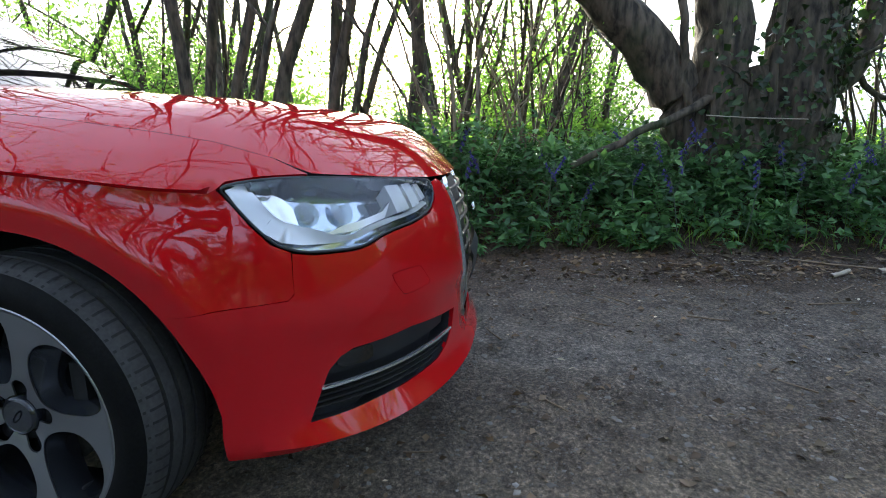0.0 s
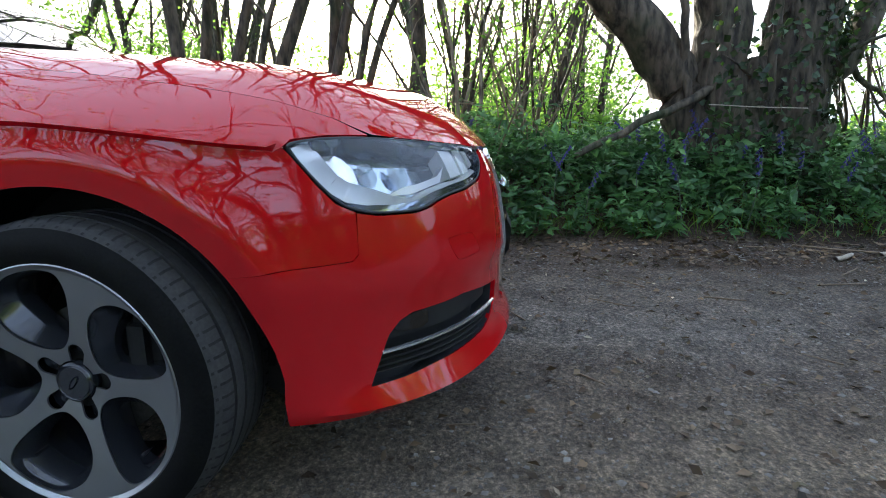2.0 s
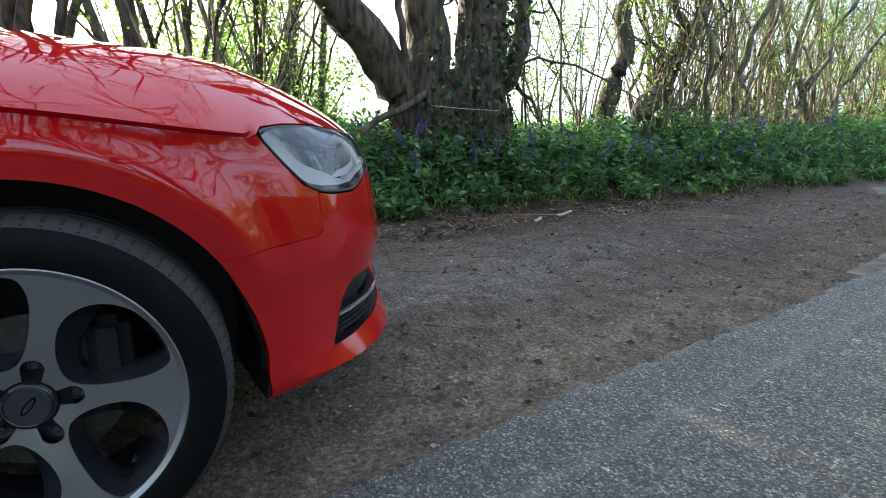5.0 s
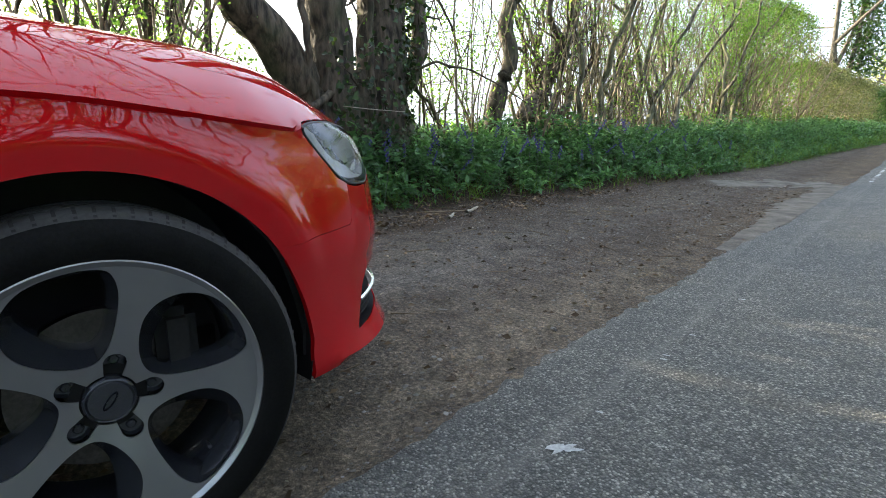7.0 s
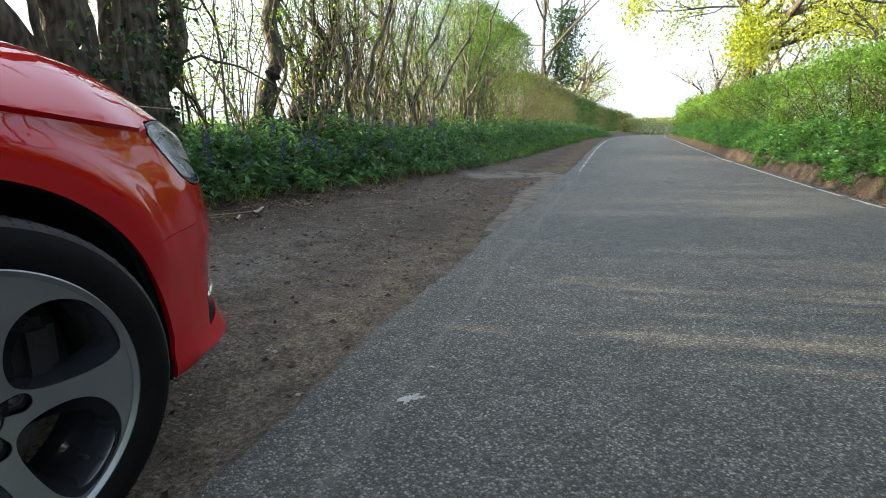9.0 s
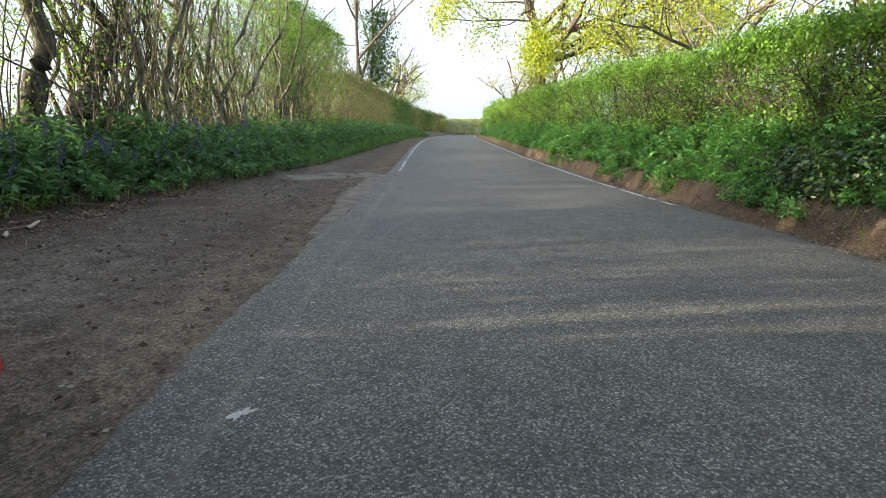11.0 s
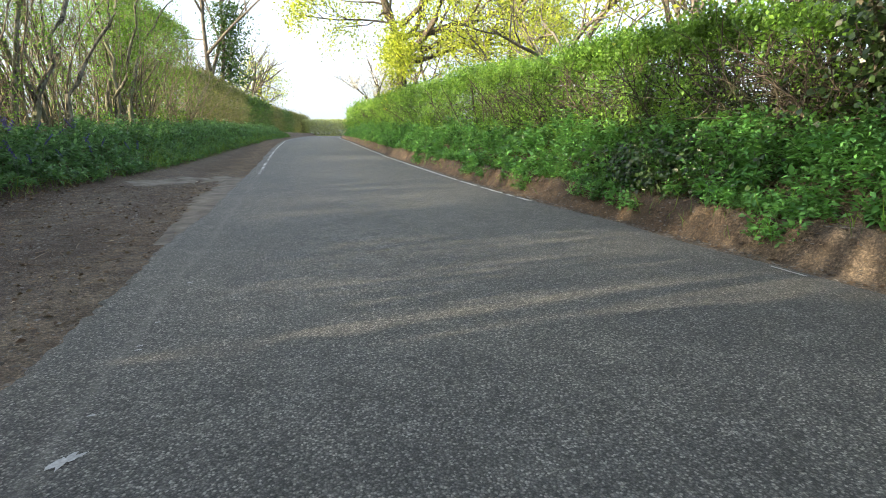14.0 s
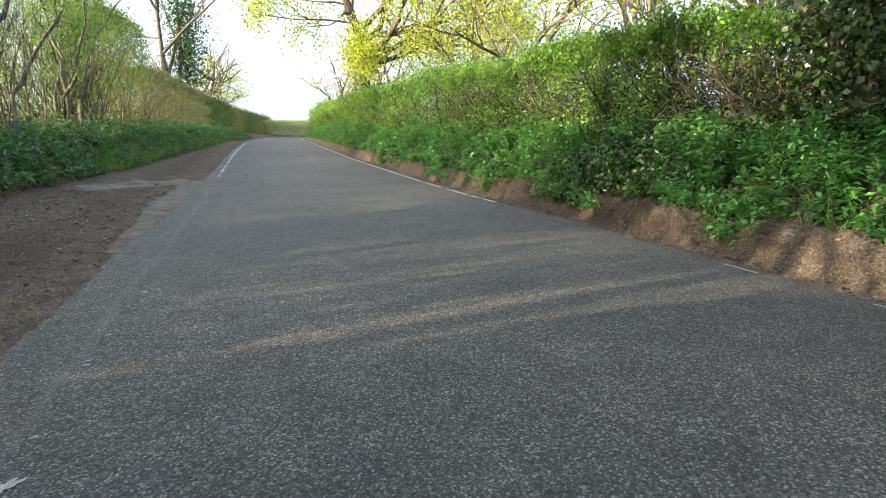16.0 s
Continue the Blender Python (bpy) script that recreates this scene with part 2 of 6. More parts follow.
def step(a, b, v):
    t = np.clip((v - a) / (b - a), 0, 1)
    return t * t * (3 - 2 * t)


def wave(x, y, s, seed=0.0):
    """A cheap smooth unevenness, about -1 to 1."""
    return (np.sin(x * s + 1.7 * np.sin(y * s * 0.61 + seed) + seed) + np.sin(y * s * 1.13 + 1.3 * np.sin(x * s * 0.83 + 2 * seed))) * 0.5


EDGE_LEFT = 0.12      # where the tarmac ends on the car's side
FOOT_RIGHT = 3.92     # foot of the cut bank across the lane


def edge_left(y):
    return EDGE_LEFT - 0.02 + 0.025 * wave(y * 0.0, y, 2.3, 0.4) + 0.09 * step(8.0, 12, y)


def verge_edge(y):
    """Where the herbs begin on the car's side; they close in on the lane farther along."""
    return np.interp(y, (3, 5.5, 7.3, 10, 12.5, 18, 25, 40), (-2.45, -2.15, -1.85, -1.6, -1.35, -1.05, -0.75, -0.6))


def land(x, y):
    """Height of the ground; x is taken across the lane."""
    u = x - bend_x(y)
    z = rise_z(y)
    dirt = 0.03 * np.clip(EDGE_LEFT - u, 0, 2.6) + (0.011 * wave(u, y, 5.1, 1.0) + 0.007 * wave(u * 2.2, y * 0.6, 7.3, 2.0)) * step(0.15, -0.35, u)
    ve = verge_edge(y)
    verge = 0.36 * step(ve, ve - 1.15, u) + 0.05 * wave(u, y, 2.7, 2.0) * step(ve - 0.05, ve - 0.55, u)
    foot = FOOT_RIGHT + 0.05 * wave(u * 0, y, 1.7, 0.7) + 0.014 * wave(u * 0, y, 4.3, 0.2) * wave(u * 0, y, 1.1, 3.0)
    bank = 0.24 * step(foot, foot + 0.2, u) + 0.27 * step(foot + 0.2, foot + 1.1, u) + (0.012 * wave(u * 2.5, y, 4.3, 3.0) + 0.012 * wave(u * 3, y, 9.0, 1.0) * wave(u, y, 2.1, 0.4)) * step(foot, foot + 0.1, u)
    dirt = dirt - 0.034 * step(-0.6, -0.2, u) * step(0.12, 0.0, u) * step(-5, -3, y) * step(1.6, 0.5, y)
    camber = 0.02 * step(0.2, 1.5, u) * step(3.9, 2.4, u) - 0.02 * step(3.5, 3.9, u) * step(4.6, 4.0, u)
    return z + dirt + verge + bank + camber


def ground_mesh(name, xs, ys, material, lift=0.0, rough=0.0, seed=1):
    """A sheet over the land; xs are taken across the lane."""
    rng = np.random.default_rng(seed)
    u, y = np.meshgrid(xs, ys)
    x = u + bend_x(y)
    z = land(x, y) + lift + rough * rng.normal(size=u.shape) * step(3.98, 4.08, u) * step(4.8, 4.5, u)
    n, m = u.shape
    v = np.stack([x, y, z], -1).reshape(-1, 3)
    i = (np.arange(n - 1)[:, None] * m + np.arange(m - 1)[None]).ravel()
    return array_mesh(name, v, np.stack([i, i + 1, i + m + 1, i + m], 1), material, True)


def soil_material():
    """Trodden earth: leaf mould by the verge, grey grit in the tracks, sandy by the tarmac."""
    m, nt, b = base_material("soil", 0.95)
    n1, n2, n3 = noise_node(nt, 0.9, 5, 0.6), noise_node(nt, 7.0, 8, 0.7), noise_node(nt, 65.0, 5, 0.75)
    tc = nt.nodes.new("ShaderNodeTexCoord")
    sep = nt.nodes.new("ShaderNodeSeparateXYZ")
    nt.links.new(tc.outputs["Object"], sep.inputs[0])

    def math_node(op, a, c):
        n = nt.nodes.new("ShaderNodeMath")
        n.operation = op
        for s, v in zip(n.inputs, (a, c)):
            if isinstance(v, float):
                s.default_value = v
            else:
                nt.links.new(v, s)
        return n.outputs[0]
    # across the lane, shaken by the large noise
    across = math_node("ADD", math_node("MULTIPLY", sep.outputs[1], 0.036), sep.outputs[0])
    shake = math_node("MULTIPLY", math_node("SUBTRACT", n1.outputs[0], 0.5), 1.6)
    f = math_node("DIVIDE", math_node("ADD", math_node("ADD", across, shake), 3.0), 3.2)
    c = ramp(nt, f, [(0.0, (0.075, 0.05, 0.032)), (0.3, (0.1, 0.07, 0.048)), (0.45, (0.17, 0.142, 0.115)), (0.62, (0.2, 0.18, 0.16)), (0.75, (0.15, 0.122, 0.097)), (0.9, (0.23, 0.19, 0.14)), (1.0, (0.175, 0.14, 0.1))])
    g = ramp(nt, n2.outputs[0], [(0.3, (0.42, 0.39, 0.36)), (0.5, (0.95, 0.94, 0.93)), (0.7, (1.45, 1.42, 1.38))])
    c = mix_color(nt, 1.0, c, g, "MULTIPLY")
    g2 = ramp(nt, n3.outputs[0], [(0.32, (0.26, 0.26, 0.26)), (0.52, (0.95, 0.95, 0.95)), (0.7, (2.4, 2.3, 2.2))])
    # leaf mould lies thicker farther along
    far = ramp(nt, math_node("DIVIDE", math_node("ADD", sep.outputs[1], shake), 6.0), [(0.22, (1.1, 1.08, 1.06)), (0.6, (0.6, 0.52, 0.44))])
    c = mix_color(nt, 1.0, c, far, "MULTIPLY")
    nt.links.new(mix_color(nt, 1.0, c, g2, "MULTIPLY"), b.inputs["Base Color"])
    add = math_node("ADD", math_node("MULTIPLY", n2.outputs[0], 1.6), n3.outputs[0])
    bump(nt, b, add, 1.0, 0.03)
    return m


def asphalt_material():
    """Worn tarmac: pale chippings of about a centimetre in dark binder."""
    m, nt, b = base_material("asphalt", 0.75)
    tc = nt.nodes.new("ShaderNodeTexCoord")
    v = nt.nodes.new("ShaderNodeTexVoronoi")
    v.inputs["Scale"].default_value = 150.0
    nt.links.new(tc.outputs["Object"], v.inputs["Vector"])
    sep = nt.nodes.new("ShaderNodeSeparateColor")
    nt.links.new(v.outputs["Color"], sep.inputs[0])
    stone = ramp(nt, sep.outputs[0], [(0.0, (0.06, 0.061, 0.055)), (0.45, (0.115, 0.114, 0.102)), (0.8, (0.2, 0.196, 0.175)), (1.0, (0.4, 0.385, 0.34))])
    edge = ramp(nt, v.outputs["Distance"], [(0.3, (1, 1, 1)), (0.6, (0.5, 0.5, 0.5))])
    c = mix_color(nt, 1.0, stone, edge, "MULTIPLY")
    n1, n2 = noise_node(nt, 0.6, 5), noise_node(nt, 6.0, 6, 0.65)
    c = mix_color(nt, 1.0, c, ramp(nt, n1.outputs[0], [(0.3, (0.82, 0.83, 0.86)), (0.7, (1.22, 1.19, 1.12))]), "MULTIPLY")
    c = mix_color(nt, 1.0, c, ramp(nt, n2.outputs[0], [(0.3, (0.78, 0.78, 0.78)), (0.7, (1.22, 1.22, 1.22))]), "MULTIPLY")
    # dusty pale band where the wheels run along the dirt
    sx = nt.nodes.new("ShaderNodeSeparateXYZ")
    nt.links.new(tc.outputs["Object"], sx.inputs[0])
    run = nt.nodes.new("ShaderNodeMath")
    run.operation = "MULTIPLY_ADD"
    run.inputs[1].default_value = 0.036
    nt.links.new(sx.outputs[1], run.inputs[0])
    nt.links.new(sx.outputs[0], run.inputs[2])
    wob = nt.nodes.new("ShaderNodeMath")
    wob.operation = "MULTIPLY_ADD"
    wob.inputs[1].default_value = 0.25
    nt.links.new(n1.outputs[0], wob.inputs[0])
    nt.links.new(run.outputs[0], wob.inputs[2])
    dust = ramp(nt, wob.outputs[0], [(0.2, (0.2, 0.2, 0.2)), (0.27, (0, 0, 0)), (0.45, (0.04, 0.04, 0.04)), (0.48, (0.22, 0.22, 0.22)), (0.52, (0, 0, 0))])
    c = mix_color(nt, dust, c, (0.26, 0.245, 0.215))
    nt.links.new(c, b.inputs["Base Color"])
    inv = ramp(nt, v.outputs["Distance"], [(0.0, (1, 1, 1)), (0.6, (0, 0, 0))])
    bump(nt, b, inv, 0.8, 0.006)
    return m


SOIL = soil_material()
ASPHALT = asphalt_material()
GRASSLAND = mottled("grassland", (0.05, 0.1, 0.02), (0.1, 0.16, 0.04), 0.4, 14.0, 0.9)


def spaced(*runs):
    """Positions from runs of (start, stop, spacing)."""
    return np.unique(np.round(np.concatenate([np.arange(a, b, s) for a, b, s in runs]), 4))


ys = spaced((-4000, -200, 400), (-200, -20, 12), (-20, -3, 1.0), (-3, 0, 0.08), (0, 9, 0.04), (9, 12, 0.08), (12, 40, 0.4), (40, 90, 2.5), (90, 300, 20), (300, 4000, 400))
xs = spaced((-4000, -300, 400), (-300, -30, 30), (-30, -6, 1.5), (-6, -2.4, 0.12), (-2.4, 0.3, 0.09), (0.3, 3.7, 0.3), (3.7, 4.4, 0.025), (4.4, 5.4, 0.06), (5.4, 8, 0.3), (8, 30, 3), (30, 300, 30), (300, 4000, 400))
ground = new("ground", ground_mesh("ground", xs, ys, SOIL, 0.0, 0.012))
tagged(ground, "brown stony dirt and leaf-strewn earth beside the lane", "ground", kind="structure")

# the tarmac: one raised sheet with a ragged edge on the car's side
ry = spaced((-60, -20, 4), (-20, -3, 0.5), (-3, 12, 0.04), (12, 40, 0.3), (40, 120, 2))
cols = 26
v, f = [], []
rr = np.random.default_rng(5)
for k, y in enumerate(ry):
    a, z = float(edge_left(y)) + 0.012 * rr.normal() * (y < 14), None
    us = np.concatenate([[a - 0.03, a], np.linspace(a + 0.03, FOOT_RIGHT - 0.12 + 0.05 * float(wave(0.0, y, 3.0, 0.3)), cols - 2)])
    x = us + float(bend_x(y))
    zz = land(x, np.full_like(x, y)) + 0.014
    zz[0] -= 0.03
    zz[-1] -= 0.012
    v.append(np.stack([x, np.full_like(x, y), zz], 1))
i = (np.arange(len(ry) - 1)[:, None] * cols + np.arange(cols - 1)[None]).ravel()
road = new("road", array_mesh("road", np.concatenate(v), np.stack([i, i + 1, i + cols + 1, i + cols], 1), ASPHALT, True))
tagged(road, "worn grey tarmac country lane with pale chippings", "road", kind="structure")

# ---- vegetation ----
FIELD = ground_mesh("field", spaced((-400, -30, 30), (-30, -4.2, 1.0)), spaced((-300, -20, 20), (-20, 60, 2), (60, 400, 20)), GRASSLAND, 0.02)
tagged(new("field", FIELD), "green grass field beyond the roadside trees", "field", kind="structure")


def on_land(u, y):
    x = u + bend_x(y)
    return np.stack([x, y, land(x, y)], 1)


def widen(u, y):
    """Spreads the verge's plants to where the verge ends."""
    return np.where((u < -2.3) & (u > -4.3), u + (verge_edge(y) + 2.45) * np.clip((u + 4.3) / 1.8, 0, 1), u)


def herb_patch(name, rng, count, u_range, y_range, height, leaf, per, material, label, category="herbs", fill=None, aspect=0.5, lean=0.5, plain=False):
    """Many small leafy stems over a strip of the land."""
    u, y = rng.uniform(*u_range, count), rng.uniform(*y_range, count)
    base = on_land(widen(u, y), y)
    if fill is not None:
        keep = rng.random(count) < fill(u, y)
        base, u, y = base[keep], u[keep], y[keep]
    n = len(base)
    h = height(u, y) * rng.uniform(0.45, 1.1, n) * (1 + 0.3 * wave(u * 2, y, 1.9, 0.4) + 0.22 * wave(u, y, 5.3, 1.4))
    tilt = rng.normal(size=(n, 2)) * 0.25
    k = rng.uniform(0.15, 1.0, (n, per)) ** 0.7
    hh = (k * h[:, None])
    p = np.stack([base[:, 0:1] + tilt[:, 0:1] * hh, base[:, 1:2] + tilt[:, 1:2] * hh, base[:, 2:3] + hh], -1).reshape(-1, 3)
    d = rand_dirs(rng, len(p), 0.15)
    d[:, 2] = d[:, 2] * 0.5 + 0.1
    nn = rand_dirs(rng, len(p), 1.0 / lean, 1.0)
    size = leaf * rng.uniform(0.5, 1.35, len(p)) * np.repeat(rng.uniform(0.75, 1.25, n), per)
    p = p + d * rng.uniform(0, 0.04, (len(p), 1))
    ob = new(name, leaf_mesh(name, p, d, nn, size, size * aspect * rng.uniform(0.8, 1.2, len(p)), material, plain=plain))
    return tagged(ob, label, category, kind="stuff")


def blades(name, rng, count, u_range, y_range, height, material, label, fill=None):
    """Grass: thin bent blades."""
    u, y = rng.uniform(*u_range, count), rng.uniform(*y_range, count)
    if fill is not None:
        keep = rng.random(count) < fill(u, y)
        u, y = u[keep], y[keep]
    p = on_land(widen(u, y), y)
    d = rand_dirs(rng, len(p), 1.6, 0.7)
    n = rand_dirs(rng, len(p), 0.2)
    ln = height * rng.uniform(0.4, 1.2, len(p))
    return tagged(new(name, leaf_mesh(name, p, d, n, ln, 0.004 + 0.012 * ln, material, 0.1, 0.35)), label, "grass", kind="stuff")


R = np.random.default_rng(11)
vh = lambda u, y: 0.17 + 0.3 * step(-2.55, -3.1, u)
herb_patch("verge_herbs", R, 3600, (-4.3, -2.5), (-2.5, 9.5), vh, 0.08, 17, LEAF_HERB, "dense dark green wild herbs on the shady verge", "wild plants",
           lambda u, y: step(-2.45 - 0.12 * wave(u * 0, y, 3.1, 1.0), -2.75 - 0.12 * wave(u * 0, y, 3.1, 1.0), u))
herb_patch("verge_herbs", R, 3400, (-4.2, -2.5), (9.5, 24), vh, 0.08, 16, LEAF_HERB, "green wild herbs at the foot of the overgrown hedge", "wild plants", plain=True)
herb_patch("verge_herbs", R, 2200, (-4.2, -2.5), (24, 50), vh, 0.13, 14, LEAF_HERB, "green wild herbs at the foot of the clipped hedge", "wild plants", plain=True)
herb_patch("woodland_herbs", R, 4200, (-10, -4.2), (-10, 14), lambda u, y: 0.5 + 0 * u, 0.1, 13, LEAF_WOOD, "bright green undergrowth below the roadside trees", "undergrowth", plain=True)
blades("verge_grass", R, 3800, (-3.6, -2.5), (-2, 10), 0.22, GRASS, "thin green grass among the verge herbs")
blades("verge_grass", R, 9000, (-3.4, -2.4), (10, 50), 0.4, GRASS, "green grass along the far verge")
nh = lambda u, y: 0.12 + 0.34 * step(4.15, 4.7, u)
herb_patch("bank_nettles", R, 2100, (4.05, 5.6), (-1.5, 6.5), nh, 0.06, 26, LEAF_NETTLE, "green nettles crowding the top of the earth bank", "nettles",
           lambda u, y: step(4.06 + 0.1 * wave(u * 0, y, 3.3, 2.0), 4.3 + 0.14 * wave(u * 0, y, 2.3, 2.0), u), 0.5, 0.35)
herb_patch("bank_nettles", R, 4200, (4.08, 5.4), (6.5, 45), lambda u, y: 0.16 + 0.3 * step(4.1, 4.6, u), 0.07, 26, LEAF_NETTLE, "sunlit green nettles and herbs on the bank below the hedge", "nettles", None, 0.55, 0.4, True)
herb_patch("bank_herbs", R, 3600, (3.98, 4.35), (-1.5, 14), lambda u, y: 0.1 + 0 * u, 0.045, 12, LEAF_NETTLE, "small green weeds clinging to the earth bank", "weeds",
           lambda u, y: step(-0.35, 0.35, wave(u * 3, y, 2.6, 4.0) + 0.5 * wave(u, y, 7.1, 1.0)), 0.55, 0.5)
herb_patch("bank_nettles", R, 1200, (4.1, 5.6), (-9, -1.5), nh, 0.09, 14, LEAF_NETTLE, "green nettles along the shady bank", "nettles", None, 0.5, 0.35)
blades("bank_grass", R, 5000, (3.98, 5.0), (-1.5, 40), 0.22, GRASS, "grass tufts hanging over the earth bank")


def clumped(rng, count, lows, highs, per=12, spread=0.07):
    """Random places gathered in clumps."""
    k = max(1, count // per)
    mid = np.stack([rng.uniform(lo, hi, k) for lo, hi in zip(lows, highs)], 1)
    n = rng.integers(per // 2, per + per // 2, k)
    rep = np.repeat(np.arange(k), n)
    s = spread * rng.uniform(0.6, 1.5, k)[rep][:, None]
    return mid[rep], rng.normal(size=(len(rep), 3)) * s


def hedge(name, rng, y0, y1, u0, depth, z0, top, leaf, per_m2, twigs, material, bark, label, holes=0.25, bare_to=None, inner=None):
    """A clipped hedge: upright stems and twigs inside, clumps of leaves on its face and top."""
    e = new(name)
    tagged(e, label, "hedge")
    ln, sg = y1 - y0, np.sign(depth)
    topf = lambda y: top(y) + 0.07 * wave(y * 0, y, 1.9, 3.0) + 0.06 * wave(y * 0, y, 5.3, 1.0)
    hgt = float(top(np.array([(y0 + y1) / 2]))[0]) - z0
    # face: the second number runs up the hedge
    m, off = clumped(rng, int(per_m2 * ln * hgt), (y0, 0.0), (y1, 1.0), 22, leaf * 2.0)
    y, q = m[:, 0], m[:, 1]
    pits = wave(y, q * 5.0, 2.9, 1.3) + 0.8 * wave(y, q * 4.0, 6.3, 4.0)
    keep = pits > -0.95 + holes * 2.2 * (1 - 0.6 * q)
    if bare_to is not None:
        keep &= rng.random(len(y)) > 0.85 * step(bare_to + 3, bare_to - 2, y + 2.5 * q - 1.0)
    z = z0 + q * (topf(y) - z0)
    u = u0 + sg * (0.10 + 0.16 * wave(y, z * 2, 2.3, 0.5) - 0.08 * pits) + depth * 0.8 * rng.random(len(y)) ** 3.5
    face = (np.stack([u, y, z], 1) + off)[keep]
    m2, off2 = clumped(rng, int(per_m2 * ln * abs(depth) * 0.8), (0.0, y0), (1.0, y1), 12, leaf * 1.4)
    yt = m2[:, 1]
    tp = np.stack([u0 + depth * m2[:, 0], yt, topf(yt) - 0.05 - np.abs(rng.normal(0, 0.06, len(yt)))], 1) + off2
    if bare_to is not None:
        tp = tp[rng.random(len(yt)) > 0.93 * step(bare_to + 3, bare_to - 1, yt)]
    ni = int(len(face) * ((0.5 if bare_to is None else 1.3) if inner is None else inner))
    yi, qi = rng.uniform(y0, y1, ni), rng.random(ni)
    deep = np.stack([u0 + depth * rng.uniform(0.3, 1.0, ni), yi, z0 - 0.2 + qi * (topf(yi) - z0 + 0.1)], 1)
    if bare_to is not None:
        deep = deep[rng.random(ni) > 0.96 * step(bare_to + 4, bare_to - 1, yi)]
    face = np.concatenate([face, deep])
    p = np.concatenate([face, tp])
    nn = np.concatenate([np.tile([[-sg, 0, 0.3]], (len(face), 1)), np.tile([[0, 0, 1.0]], (len(tp), 1))]) + rng.normal(size=(len(p), 3)) * 0.75
    p[:, 0] += bend_x(p[:, 1])
    p[:, 2] += rise_z(p[:, 1])
    s = leaf * rng.uniform(0.55, 1.4, len(p))
    part("foliage", leaf_mesh("foliage", p, rand_dirs(rng, len(p), 0.3), nn, s, s * 0.62, material, plain=True), material, e)
    t = Tubes(4)
    for k in range(twigs):
        yy = rng.uniform(y0, y1)
        uu = u0 + depth * ((-0.03 if bare_to else 0.12) + 0.8 * rng.random() ** 1.6)
        b = on_land(np.array([uu]), np.array([yy]))[0]
        h = float(topf(np.array(yy))) + float(rise_z(yy)) - b[2]
        pts = curve_path(rng, b, (rng.normal() * 0.1, rng.normal() * 0.14, 1), h * rng.uniform(0.7, 1.02), 8, 0.5)
        r = rng.uniform(0.006, 0.02) if not bare_to else 0.012 + 0.034 * rng.random() ** 2
        t.add(pts, np.linspace(r, 0.004, 9))
        for _ in range(7):
            j = rng.integers(2, 8)
            t.add(curve_path(rng, pts[j], (rng.normal() - 0.4 * sg, rng.normal(), 0.5), rng.uniform(0.2, 0.6), 4, 0.6), np.linspace(0.006, 0.0015, 5))
    tagged(part("wood", t.mesh("wood", bark), bark, e), kind="stuff")
    return e


H = np.random.default_rng(21)
flat = lambda h: (lambda y: h + 0 * y)
hedge("hedge", H, 4.35, 12.0, 5.05, 1.2, 0.75, lambda y: 2.0 + 0.16 * step(8, 11, y), 0.044, 5200, 330, LEAF_HEDGE, BARK, "clipped green hawthorn hedge on top of the bank", 0.2, inner=0.14)
hedge("hedge", H, 3.1, 4.4, 5.15, 1.0, 0.7, lambda y: 1.75 + 0.25 * step(3.2, 4.2, y), 0.044, 3600, 130, LEAF_HEDGE, BARK, "brown twiggy end of a hedge with few leaves", 0.35, inner=0.1)
hedge("hedge", H, 12.0, 34.0, 4.95, 1.3, 0.6, lambda y: 2.12 + 0.08 * wave(y * 0, y, 0.9, 1.0), 0.06, 1500, 220, LEAF_HEDGE, BARK, "sunlit clipped hawthorn hedge along the lane", 0.16, inner=0.3)
hedge("hedge", H, 34.0, 75.0, 4.9, 1.3, 0.2, flat(2.25), 0.12, 420, 60, LEAF_HEDGE, BARK, "distant clipped hedge beside the lane", 0.0)
hedge("hedge", H, -14.0, 2.0, 5.6, 1.1, 0.7, flat(1.9), 0.09, 520, 90, LEAF_HEDGE, BARK, "loose green hedge on the bank beside the ivy tree", 0.3)
hedge("tall_hedge", H, 15.5, 26.0, -3.05, -1.8, 0.75, lambda y: 4.65 - 0.9 * step(24.6, 26.2, y), 0.062, 900, 170, LEAF_TALL, BARK_PALE, "tall clipped hedge of green leaves over brown stems", 0.42, 15.5, inner=0.5)
hedge("tall_hedge", H, 26.0, 44.0, -3.1, -1.5, 0.3, flat(3.3), 0.075, 620, 170, LEAF_BROWN, BARK_PALE, "tall brownish clipped hedge, twiggy and half in leaf", 0.15, inner=0.5)
for y0, y1, top, mat, label in ((44.2, 57, 3.05, LEAF_DARK, "dark green clipped hedge beside the lane"), (57, 65, 2.9, LEAF_BROWN, "pale half-leafed clipped hedge beside the lane"),
                                (65, 74, 2.85, LEAF_DARK, "distant dark green clipped hedge"), (74, 92, 2.9, LEAF_BROWN, "distant pale clipped hedge")):
    hedge("hedge", H, y0, y1, -3.0, -1.2, 0.1, flat(top), 0.12, 420, 40, mat, BARK, label, 0.0)


